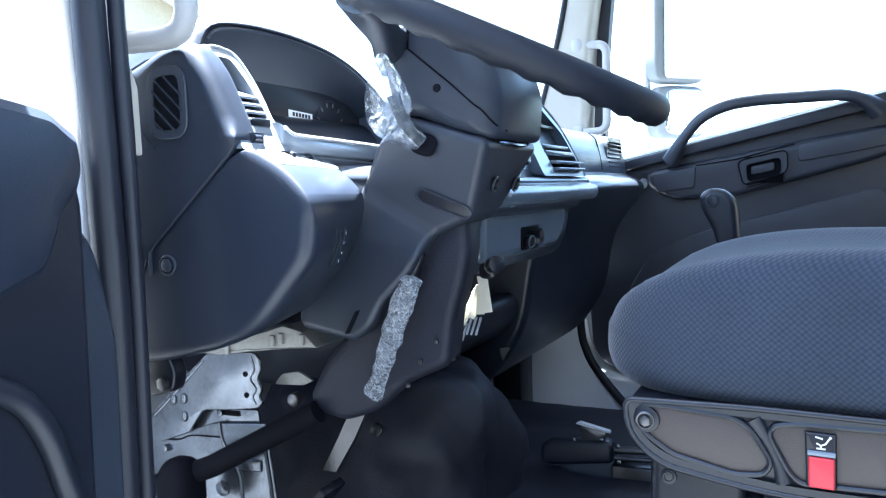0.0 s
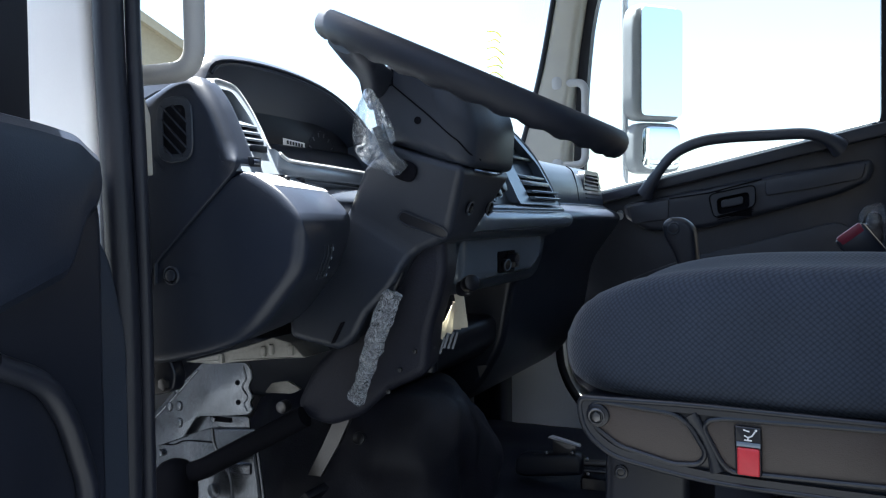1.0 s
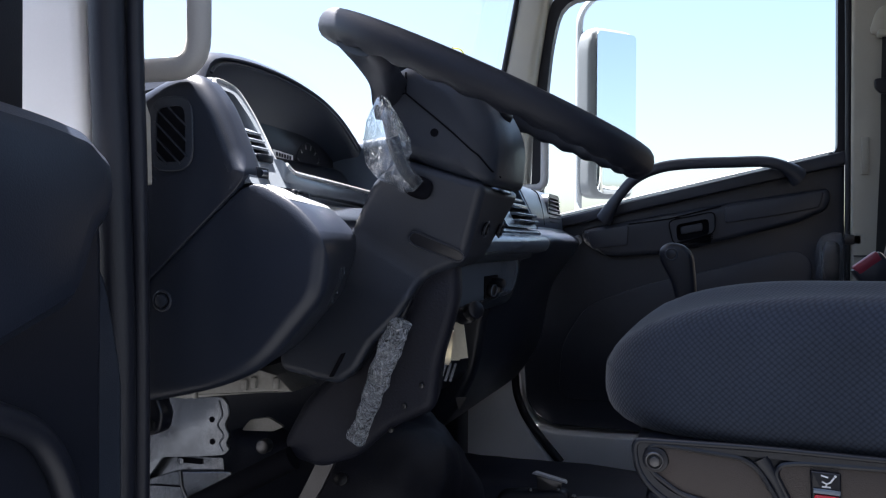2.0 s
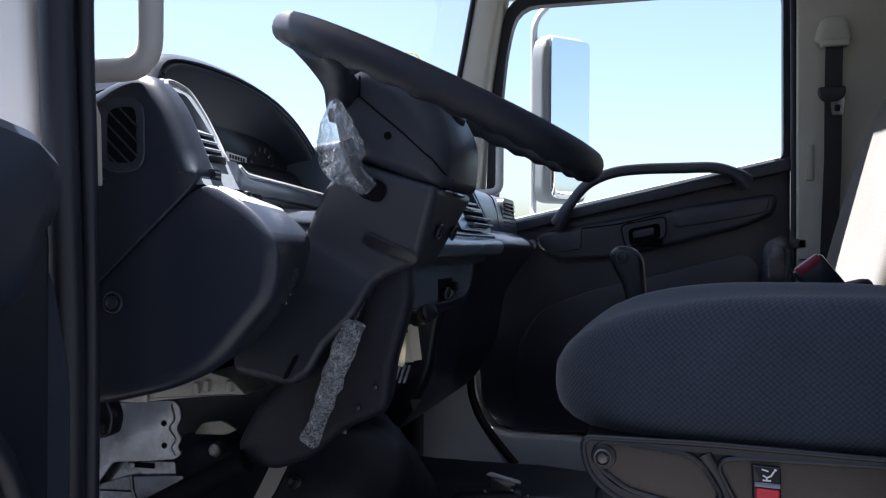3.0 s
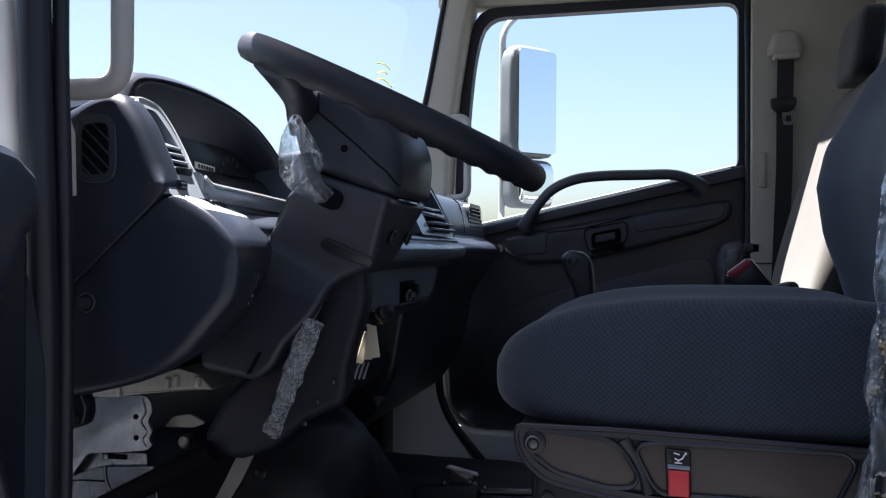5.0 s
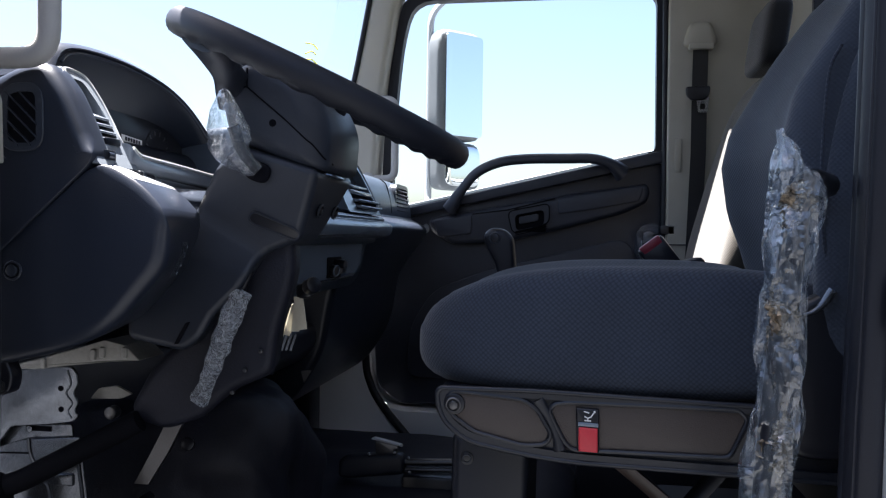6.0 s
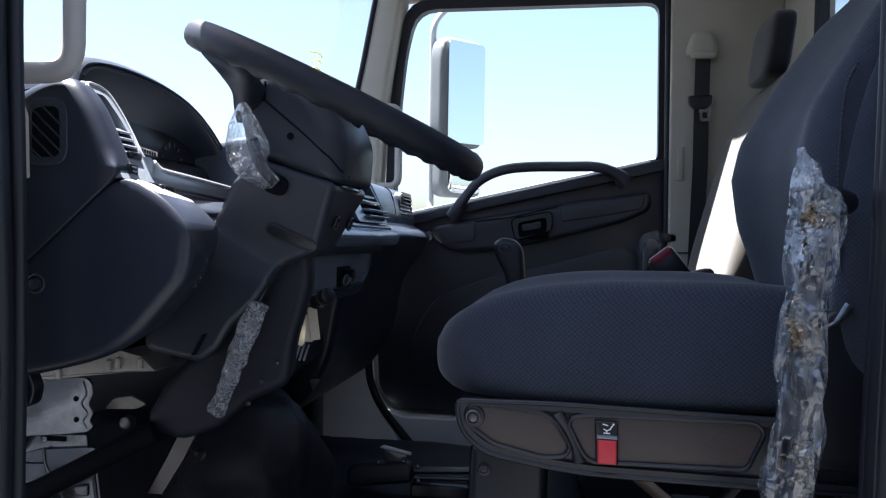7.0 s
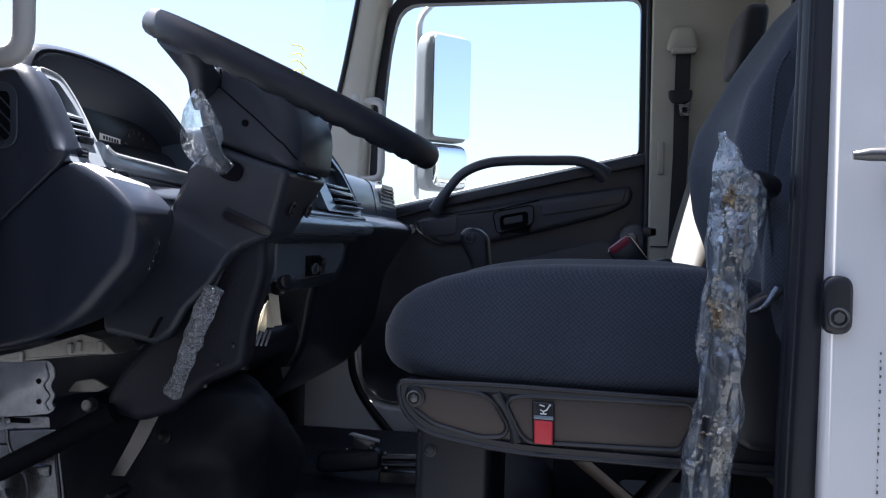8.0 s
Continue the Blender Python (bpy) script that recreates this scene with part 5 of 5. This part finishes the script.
    bm = tube(curve_points(path, per), lambda s: float(np.interp(s, [i / (len(radii) - 1) for i in range(len(radii))], radii)), sides, flat=flat, up=up)
    bmesh.ops.triangulate(bm, faces=bm.faces[:])
    for v in bm.verts:
        v.co += noise.noise_vector(Vector((v.co.x * scale + seed, v.co.y * scale, v.co.z * scale * 0.4))) * amount
        v.co += noise.noise_vector(Vector((v.co.x * 3.1 * scale, v.co.y * 3.1 * scale + seed, v.co.z * scale * 0.3))) * pleat
    return bm


part("plastic_bag", bag([(-0.180, 0.258, 0.808), (-0.196, 0.236, 0.821), (-0.207, 0.226, 0.841), (-0.210, 0.225, 0.866), (-0.215, 0.225, 0.896), (-0.222, 0.225, 0.925)], [0.010, 0.024, 0.037, 0.036, 0.025, 0.006], 2.0, 0.010, 26, 40, per=10, pleat=0.0030, up=(0.15, 1, 0.3)), BAG, ws_, "crumpled clear bag", smooth=50)
wl_ = thing("wrapped_lever", (-0.30, 0.29, 0.46), "tilt lever sleeved in silvery bubble wrap", "lever")
lev = tube(curve_points([(-0.206, 0.276, 0.629), (-0.217, 0.274, 0.604), (-0.235, 0.272, 0.559), (-0.256, 0.276, 0.504), (-0.276, 0.282, 0.457)], 8), lambda s: 0.0135 + 0.004 * math.sin(math.pi * min(1, s * 1.4)), 16, flat=0.6, up=(0, 1, 0))
part("bubble_sleeve", crumple(lev, 0.005, 60), BUBBLE, wl_, "crinkled bubble wrap sleeve")
part("lever", tube([(-0.200, 0.292, 0.66), (-0.226, 0.288, 0.600), (-0.278, 0.292, 0.465)], 0.007, 10), SATIN, wl_)

kt = thing("key_bunch", (-0.20, 0.49, 0.60), "ignition keys with cream paper tags", "keys")
part("key_head", pillow((-0.175, 0.478, 0.618), (0.028, 0.010, 0.026), 0.6, 16, 10), SATIN, kt)
for i, (x, y, z, w, h, r) in enumerate(((-0.186, 0.495, 0.578, 0.015, 0.058, -8), (-0.196, 0.500, 0.572, 0.013, 0.056, 4), (-0.206, 0.505, 0.566, 0.012, 0.056, 14), (-0.219, 0.510, 0.556, 0.009, 0.062, 24), (-0.229, 0.512, 0.548, 0.005, 0.058, 32))):
    part("paper_tag", crumple(box(-w / 2, w / 2, -0.0008, 0.0008, -h / 2, h / 2, m=pose(x, y, z, 0, r, 14 * i)), 0.004, 40, i), PAPER, kt)
for i in range(4):
    part("key_blade", box(-0.002, 0.002, -0.001, 0.001, -0.03, 0.0, m=pose(-0.222 + i * 0.008, 0.505, 0.540 - 0.01 * (i == 0), 0, 18, 30)), STEEL, kt)


# ---- driver's seat ----
ds = thing("driver_seat", (0.35, 0.36, 0.0), "driver's suspension seat in blue-grey honeycomb cloth", "seat")


def cushion_shape(u, v, w):
    ridge = (0.020 * abs(v) ** 3 - 0.016 * (1 - min(1.0, (v / 0.72) ** 2)) ** 0.7) * max(0, w)
    front = -0.034 * max(0, -u - 0.05) ** 2 * max(0.0, w) + 0.010 * max(0, -u) * (1 if w < 0 else 0)
    lean = 0.010 * u
    rear = -0.020 * max(0, u - 0.3) ** 2 * max(0, w)
    return (0.012 * (1 - abs(v) ** 2) * min(0, u) + 0.022 * max(0, -u) * max(0, w) - 0.006 * max(0, -u) * max(0, -w), 0, ridge + front + lean * 0.3 + rear)


part("cushion", pillow((0.348, 0.362, 0.591), (0.540, 0.495, 0.176), 0.43, 72, 36, warp=cushion_shape), CLOTH, ds, "blue-grey honeycomb cloth cushion")
slope = lambda c: (0, 0, -0.038 * (c.x - 0.225))
side = fillet([(0.113, 0.522), (0.118, 0.485), (0.150, 0.458), (0.255, 0.443), (0.62, 0.447), (0.62, 0.530), (0.25, 0.527)], [0.012, 0.02, 0.04, 0.05, 0.001, 0.001, 0.02])
sp = part("side_panel", shear(slab(side, 0.122, 0.60, 0.006), slope), SATIN, ds, "black plastic seat base")
part("panel_rim", shear(band(fillet([(0.1225, 0.516), (0.1290, 0.4875), (0.157, 0.4675), (0.258, 0.4535), (0.61, 0.4575), (0.61, 0.5205), (0.25, 0.5175)], [0.010, 0.018, 0.036, 0.046, 0.001, 0.001, 0.018]), side, 0.1165, 0.124), slope), RIM, sp, smooth=75)
part("rim_bead", shear(tube([(p.x, 0.1175, p.y) for p in side], 0.0034, 10, closed=True), slope), RIM, sp)
pocket_1 = fillet([(0.126, 0.512), (0.136, 0.520), (0.222, 0.515), (0.238, 0.505), (0.257, 0.474), (0.249, 0.461), (0.222, 0.458), (0.161, 0.470), (0.132, 0.489)], 0.008)
pocket_2 = fillet([(0.258, 0.512), (0.275, 0.516), (0.478, 0.524), (0.489, 0.512), (0.468, 0.465), (0.282, 0.458), (0.272, 0.468), (0.254, 0.502)], 0.008)
for pk in (pocket_1, pocket_2):
    part("panel_inset", shear(slab(pk, 0.1196, 0.1230, 0.001), slope), BROWN, sp, "grey-brown plastic inset")
    part("inset_rim", shear(tube([(p.x, 0.1185, p.y) for p in pk], 0.0030, 8, closed=True), slope), RIM, sp)
part("panel_divider", shear(tube(curve_points([(0.240, 0.119, 0.516), (0.252, 0.118, 0.497), (0.262, 0.118, 0.476), (0.268, 0.119, 0.456)]), lambda s: 0.0085 - 0.004 * math.sin(math.pi * s), 12, flat=0.6, up=(0, 1, 0)), slope), RIM, sp)
pb = part("pivot_bolt", shear(disc((0.136, 0.122, 0.503), (0, -1, 0), 0.0135, 0.007, 28, 0.002), slope), SATIN, sp)
part("bolt_ring", shear(ring((0.135, 0.1145, 0.502), (0, -1, 0), 0.0085, 0.0016, 24), slope), BOLT_STEEL, pb)
part("bolt_head", shear(disc((0.135, 0.115, 0.502), (0, -1, 0), 0.0060, 0.004, 6, 0.001), slope), BOLT_STEEL, pb)
sw_ = part("height_switch", shear(slab(fillet([(0.286, 0.511), (0.314, 0.511), (0.315, 0.458), (0.288, 0.458)], 0.002), 0.113, 0.121, 0.002), slope), SATIN, sp, "black and red height switch")
part("switch_red", shear(slab(fillet([(0.2895, 0.4885), (0.3125, 0.4885), (0.313, 0.4590), (0.2900, 0.4590)], 0.002), 0.108, 0.1135, 0.002), slope), RED, sw_, "red plastic rocker")
part("switch_grey", shear(box(0.2885, 0.3135, 0.110, 0.1135, 0.4895, 0.4945, 0.001), slope), SHEEN_SLATE, sw_)
icon = bmesh.new()
for line in ([(0.2965, 0.5015), (0.3005, 0.4995), (0.3045, 0.5015), (0.3075, 0.5065)], [(0.3005, 0.4995), (0.3005, 0.4960)], [(0.2965, 0.4965), (0.3045, 0.4965)], [(0.2955, 0.5075), (0.3020, 0.5060)]):
    tube([(x, 0.1125, z) for x, z in line], 0.0009, 6, bm=icon)
disc((0.3085, 0.1125, 0.5080), (0, -1, 0), 0.0013, 0.001, 10, bm=icon)
part("seat_symbol", shear(icon, slope), WHITE_INK, sw_, "white seat symbol")
part("pedestal", slab(fillet([(0.112, 0.0), (0.118, 0.445), (0.225, 0.440), (0.222, 0.0)], 0.015), 0.23, 0.56, 0.012), BLACK, ds)
part("pedestal_screw", disc((0.140, 0.231, 0.410), (0, -1, 0), 0.009, 0.004, 20, 0.001), SATIN, ds)
part("screw_ring", ring((0.140, 0.2265, 0.410), (0, -1, 0), 0.0055, 0.0011, 20), DARK, ds)
part("pedestal", slab(fillet([(0.42, 0.0), (0.42, 0.30), (0.60, 0.30), (0.60, 0.0)], 0.015), 0.23, 0.56, 0.012), BLACK, ds)
part("link_arm", tube([(0.315, 0.20, 0.445), (0.46, 0.20, 0.33)], 0.014, 8, flat=0.5), BROWN, ds)
part("link_arm", tube([(0.50, 0.22, 0.445), (0.30, 0.22, 0.20)], 0.014, 8, flat=0.5), SATIN, ds)


BACK_Z = [0.56, 0.70, 0.76, 0.84, 0.90, 1.01, 1.10, 1.14, 1.26]
BACK_X = [0.545, 0.522, 0.500, 0.487, 0.500, 0.566, 0.630, 0.672, 0.745]


def back_shape(u, v, w):
    """The bolsters stand out furthest at elbow height."""
    z = 0.905 + w * 0.35
    front = max(0.0, 0.5 - u * 0.5)
    xf = float(np.interp(z, BACK_Z, BACK_X)) + 0.065 * (1 - abs(v) ** 3)
    return ((xf - 0.605) * front + (0.075 * w + 0.02 * w * w) * (1 - front), -0.03 * max(0, w) ** 2 * v, 0)


part("backrest", pillow((0.700, 0.362, 0.905), (0.19, 0.50, 0.70), 0.42, 128, 40, warp=back_shape), CLOTH_DARK, ds, "blue-grey cloth backrest with side bolsters")
part("back_wing", pillow((0.648, 0.120, 0.79), (0.16, 0.05, 0.46), 0.55, 48, 24, warp=lambda u, v, w: (0.03 * w + 0.02 * w * w, 0, 0)), CLOTH_DARK, ds)
part("wing_piping", tube(curve_points([(0.582, 0.110, 0.944), (0.567, 0.103, 0.909), (0.560, 0.098, 0.819), (0.562, 0.100, 0.74), (0.571, 0.106, 0.68)]), 0.002, 6), CLOTH, ds)
part("recliner_cover", slab(fillet([(0.53, 0.46), (0.50, 0.60), (0.56, 0.66), (0.66, 0.66), (0.70, 0.46)], 0.03), 0.105, 0.135, 0.01), SATIN, ds)
part("back_knob", tube([(0.548, 0.07, 0.770), (0.548, 0.14, 0.772)], 0.012, 12), SATIN, ds)
part("steel_tube", tube(curve_points([(0.542, 0.095, 0.631), (0.552, 0.095, 0.634), (0.563, 0.095, 0.643), (0.574, 0.095, 0.660)]), lambda s: 0.002 + 0.004 * s, 10), STEEL, ds)

bk = thing("belt_buckle", (0.47, 0.655, 0.60), "black belt buckle with a red release button", "belt buckle")
bm_ = pose(0.428, 0.650, 0.694, 0, -38, 0)
part("buckle_body", box(-0.026, 0.026, -0.014, 0.014, -0.045, 0.020, 0.006, m=bm_), SATIN, bk)
part("release_button", box(-0.021, 0.021, -0.0145, 0.0085, 0.006, 0.0225, 0.003, m=bm_), DARK_RED, bk, "dark red release button")
part("stalk", tube([(0.455, 0.65, 0.665), (0.50, 0.648, 0.60)], 0.012, 10), SATIN, bk)
bk2 = thing("belt_buckle", (0.50, 0.67, 0.60), "small black belt buckle lying behind the cushion", "belt buckle")
part("buckle_body", pillow((0.490, 0.67, 0.664), (0.06, 0.03, 0.035), 0.5, 20, 12, m=pose(0, 0, 0, 0, -15, 0)), SATIN, bk2)
part("stalk", tube([(0.495, 0.67, 0.655), (0.52, 0.67, 0.58)], 0.010, 8), SATIN, bk2)

# bag-wrapped grab bar by the door
wg = thing("wrapped_grab_bar", (0.48, -0.03, 0.40), "upright grab bar in a crumpled clear plastic sleeve", "grab handle")
part("grab_bar", tube(curve_points([(0.545, 0.02, 0.775), (0.515, -0.02, 0.775), (0.502, -0.03, 0.74), (0.490, -0.03, 0.62), (0.478, -0.03, 0.48), (0.472, -0.03, 0.36)]), 0.013, 12), SATIN, wg, "black rubber-coated bar")
pad = tube(curve_points([(0.505, -0.03, 0.775), (0.497, -0.03, 0.71), (0.489, -0.03, 0.62), (0.485, -0.03, 0.52), (0.478, -0.03, 0.42), (0.473, -0.03, 0.36)], 44), lambda s: 0.0115 + 0.003 * math.sin(23 * s), 26)
bmesh.ops.triangulate(pad, faces=pad.faces[:])
part("padding", crumple(crumple(pad, 0.006, 60), 0.006, 260), KRAFT, wg, "crinkled brown paper padding", smooth=8)
part("plastic_sleeve", bag([(0.487, -0.03, 0.828), (0.488, -0.03, 0.812), (0.493, -0.03, 0.790), (0.502, -0.03, 0.763), (0.494, -0.03, 0.712), (0.488, -0.03, 0.612), (0.487, -0.03, 0.552), (0.478, -0.03, 0.490), (0.475, -0.03, 0.442), (0.472, -0.03, 0.34)], [0.005, 0.010, 0.020, 0.030, 0.026, 0.025, 0.027, 0.029, 0.030, 0.031], 5.0, 0.0070, 62, 44, 0.55, per=9, pleat=0.0035), WRAP, wg, "crumpled clear plastic sleeve", smooth=28)

# ---- passenger seat ----
ps = thing("passenger_seat", (0.6, 1.35, 0.0), "passenger seat with sunlight put into its backrest colour", "seat")
part("backrest", pillow((0.760, 1.36, 0.86), (0.19, 0.70, 0.62), 0.42, 56, 36, warp=lambda u, v, w: (0.085 * w + (0.03 * abs(v) ** 3 * -1 if u < 0 else 0), -0.04 * v * max(0, w), 0)), CLOTH_SUNLIT, ps, "grey cloth backrest, lightened and warmed for sunlight")
part("cushion", pillow((0.50, 1.36, 0.47), (0.50, 0.66, 0.16), 0.4, 40, 20), CLOTH, ps)
part("base", box(0.30, 0.72, 1.08, 1.64, 0.0, 0.42, 0.02), BLACK, ps)
part("headrest", pillow((0.765, 1.36, 1.234), (0.064, 0.26, 0.170), 0.40, 40, 20, warp=lambda u, v, w: (0.012 * w, 0, 0)), HEADREST_SHADED, ps, "cloth headrest with backlit shade put into its black")
for y in (1.36, 1.48):
    part("headrest_post", tube([(0.80, y, 1.10), (0.80, y, 1.18)], 0.006, 8), CHROME, ps)

# ---- floor: tunnel, levers, pedals, bulkhead brackets ----
tn = thing("engine_tunnel", (-0.30, 0.95, 0.0), "black rubber-covered engine tunnel", "floor cover", kind="structure")
part("tunnel_base", crumple(pillow((-0.25, 1.10, 0.03), (1.1, 0.80, 0.28), 0.4, 72, 24), 0.012, 9), MAT_RUBBER, tn)
part("tunnel_cover", crumple(crumple(pillow((-0.50, 0.74, 0.13), (0.50, 0.42, 0.56), 0.55, 96, 24), 0.03, 7), 0.008, 22), MAT_RUBBER, tn, "black moulded rubber cover")
part("blank_plug", disc((-0.405, 0.528, 0.33), (0.2, -1, 0.35), 0.012, 0.01, 20, 0.002), SATIN, tn)
gl_ = thing("gear_lever", (0.14, 0.84, 0.0), "black gear lever with an angular knob and button", "gear lever")
kp = fillet([(0.097, 0.722), (0.112, 0.736), (0.140, 0.734), (0.160, 0.715), (0.165, 0.66), (0.166, 0.61), (0.132, 0.61), (0.122, 0.662), (0.101, 0.700)], 0.012)
kn_ = part("knob", slab(kp, 0.815, 0.862, 0.012, 4), BLACK, gl_)
part("button_ring", ring((0.121, 0.8145, 0.714), (-0.1, -1, 0.1), 0.0105, 0.0018, 24), DARK, kn_)
part("button", disc((0.121, 0.816, 0.714), (-0.1, -1, 0.1), 0.009, 0.003, 20, 0.001), SATIN, kn_)
part("shaft", tube([(0.148, 0.838, 0.62), (0.15, 0.84, 0.0)], 0.014, 10), SATIN, gl_)
hb_ = thing("parking_brake", (-0.13, 0.90, 0.15), "parking brake lever with a ribbed black grip", "brake lever")
part("grip", slab(fillet([(-0.222, 0.186), (-0.220, 0.222), (-0.205, 0.232), (-0.085, 0.243), (-0.072, 0.232), (-0.074, 0.198), (-0.20, 0.182)], 0.010), 0.875, 0.915, 0.010, 4), BLACK, hb_, "black moulded grip")
part("rod", tube([(-0.075, 0.895, 0.222), (0.10, 0.895, 0.230)], 0.008, 10), BOLT_STEEL, hb_)
part("rod", tube([(-0.075, 0.895, 0.206), (0.06, 0.895, 0.210)], 0.005, 10), BOLT_STEEL, hb_)
part("catch", slab(fillet([(-0.148, 0.272), (-0.140, 0.276), (-0.080, 0.263), (-0.078, 0.258)], 0.001), 0.878, 0.892, 0.001), PRIMER, hb_, "bright steel catch")
part("catch_plate", slab(fillet([(-0.140, 0.268), (-0.088, 0.258), (-0.092, 0.240), (-0.138, 0.238)], 0.003), 0.886, 0.890, 0.001), BOLT_STEEL, hb_)
for x, z in ((-0.150, 0.240), (-0.094, 0.246), (-0.062, 0.236), (-0.060, 0.205)):
    part("bolt", disc((x, 0.876, z), (0, -1, 0), 0.0045, 0.004, 8, 0.001), STEEL, hb_)
part("bracket", box(-0.08, 0.05, 0.88, 0.93, 0.10, 0.195, 0.008), SATIN, hb_)
part("bracket_foot", box(-0.23, 0.10, 0.86, 0.95, 0.0, 0.012, 0.004), SATIN, hb_)
part("bracket_post", box(-0.06, 0.03, 0.885, 0.925, 0.0, 0.11, 0.006), SATIN, hb_)

bt = thing("bulkhead_bracket", (-0.62, 0.36, 0.30), "pressed zinc steel bracket with punched holes", "bracket")
plate = fillet([(-0.76, 0.33), (-0.74, 0.375), (-0.689, 0.425), (-0.613, 0.490), (-0.524, 0.494), (-0.515, 0.486), (-0.511, 0.467), (-0.520, 0.451), (-0.510, 0.435), (-0.518, 0.422), (-0.509, 0.414), (-0.520, 0.404), (-0.561, 0.398), (-0.63, 0.392), (-0.66, 0.352), (-0.72, 0.33)], 0.006, 3)
bp_ = part("plate", slab(plate, 0.345, 0.352, 0.0015), STEEL, bt)
part("edge_bead", tube(curve_points([(-0.529, 0.3448, 0.488), (-0.523, 0.3448, 0.467), (-0.531, 0.3448, 0.451), (-0.521, 0.3448, 0.435), (-0.528, 0.3448, 0.422), (-0.522, 0.3448, 0.410)]), 0.0016, 8), STEEL, bp_)
part("diagonal_bead", tube([(-0.732, 0.3445, 0.374), (-0.690, 0.3445, 0.412), (-0.625, 0.3445, 0.474)], 0.0018, 6), STEEL, bp_)
# Punched holes are flat black discs that paint their shade.
for x, z in ((-0.541, 0.458), (-0.540, 0.424)):
    part("hole", disc((x, 0.3445, z), (0, -1, 0), 0.0045, 0.0008, 14), SHADE_BLACK, bp_)
for i, (x, z) in enumerate(((-0.672, 0.438), (-0.668, 0.408), (-0.668, 0.378), (-0.69, 0.405))):
    part("rivet", pillow((x, 0.345, z), (0.014, 0.008, 0.018), 0.8, 16, 10), STEEL, bp_)
part("web_plate", slab(fillet([(-0.70, 0.352), (-0.63, 0.392), (-0.532, 0.396), (-0.529, 0.372), (-0.552, 0.352)], 0.005), 0.362, 0.366, 0.001), STEEL, bt)
part("web_slot", box(-0.612, -0.568, 0.359, 0.362, 0.383, 0.391), SHADE_BLACK, bt)
part("slot_bolt", disc((-0.602, 0.358, 0.387), (0, -1, 0), 0.006, 0.006, 6, 0.001), STEEL, bt)
tc = part("top_channel", slab(fillet([(-0.644, 0.489), (-0.582, 0.505), (-0.517, 0.523), (-0.460, 0.541), (-0.426, 0.534), (-0.399, 0.510), (-0.449, 0.506), (-0.524, 0.497), (-0.583, 0.489)], 0.003), 0.335, 0.42, 0.002), CREAM_STEEL, bt, "cream painted channel")
for x, z in ((-0.565, 0.500), (-0.478, 0.517), (-0.462, 0.521), (-0.424, 0.522)):
    part("channel_post", box(x - 0.005, x + 0.005, 0.329, 0.336, z - 0.009, z + 0.009, 0.003), CREAM_STEEL, tc)
part("lower_plate", slab(fillet([(-0.78, 0.24), (-0.77, 0.343), (-0.717, 0.347), (-0.661, 0.354), (-0.615, 0.369), (-0.512, 0.378), (-0.509, 0.357), (-0.495, 0.258), (-0.490, 0.20), (-0.66, 0.20), (-0.72, 0.22)], 0.004), 0.352, 0.358, 0.0015), STEEL, bt)
part("lower_bead", tube(curve_points([(-0.602, 0.3515, 0.372), (-0.596, 0.3515, 0.341), (-0.566, 0.3515, 0.294), (-0.561, 0.3515, 0.250), (-0.558, 0.3515, 0.20)]), 0.0030, 8), STEEL, bt)
part("lower_bead", tube(curve_points([(-0.514, 0.3515, 0.372), (-0.513, 0.3515, 0.340), (-0.504, 0.3515, 0.270), (-0.500, 0.3515, 0.20)]), 0.0034, 8), STEEL, bt)
part("pressed_step", box(-0.573, -0.520, 0.347, 0.353, 0.298, 0.318, 0.003), STEEL, bt)
part("pressed_boss", disc((-0.600, 0.353, 0.262), (0, -1, 0), 0.013, 0.005, 20, 0.002), STEEL, bt)
part("lower_crease", tube(curve_points([(-0.74, 0.3495, 0.335), (-0.69, 0.3495, 0.335), (-0.66, 0.3495, 0.345), (-0.60, 0.3495, 0.348)]), 0.0012, 6), SHADE_BLACK, bt)
part("nut", disc((-0.715, 0.350, 0.318), (0, -1, 0), 0.007, 0.006, 6, 0.001), STEEL, bt)
part("shelf_lip", slab(fillet([(-0.511, 0.436), (-0.496, 0.454), (-0.464, 0.460), (-0.436, 0.447), (-0.456, 0.438)], 0.005), 0.38, 0.386, 0.001), CREAM_STEEL, bt)
part("pin", disc((-0.463, 0.378, 0.418), (0, -1, 0), 0.011, 0.02, 18, 0.003), BOLT_STEEL, bt)
pa = thing("pedal_arm", (-0.55, 0.28, 0.30), "thick black tubular pedal arm", "pedal")
part("arm", tube([(-0.66, 0.27, 0.288), (-0.565, 0.285, 0.324), (-0.385, 0.31, 0.420)], 0.0175, 16), SHADE_BLACK, pa)
part("boss", pillow((-0.615, 0.27, 0.280), (0.066, 0.07, 0.115), 0.7, 24, 14), SHADE_BLACK, pa)
pe = thing("brake_pedal", (-0.42, 0.45, 0.10), "steel brake pedal arm with a ribbed rubber pad", "pedal")
part("arm", loft([[(x - w, 0.44, z), (x + w, 0.44, z), (x + w, 0.452, z), (x - w, 0.452, z)] for x, z, w in ((-0.385, 0.40, 0.015), (-0.415, 0.34, 0.015), (-0.450, 0.28, 0.013))]), BOLT_STEEL, pe)
part("pad", box(-0.05, 0.05, -0.035, 0.035, -0.008, 0.008, 0.004, m=pose(-0.48, 0.447, 0.215, 0, -50, 0)), RUBBER, pe)
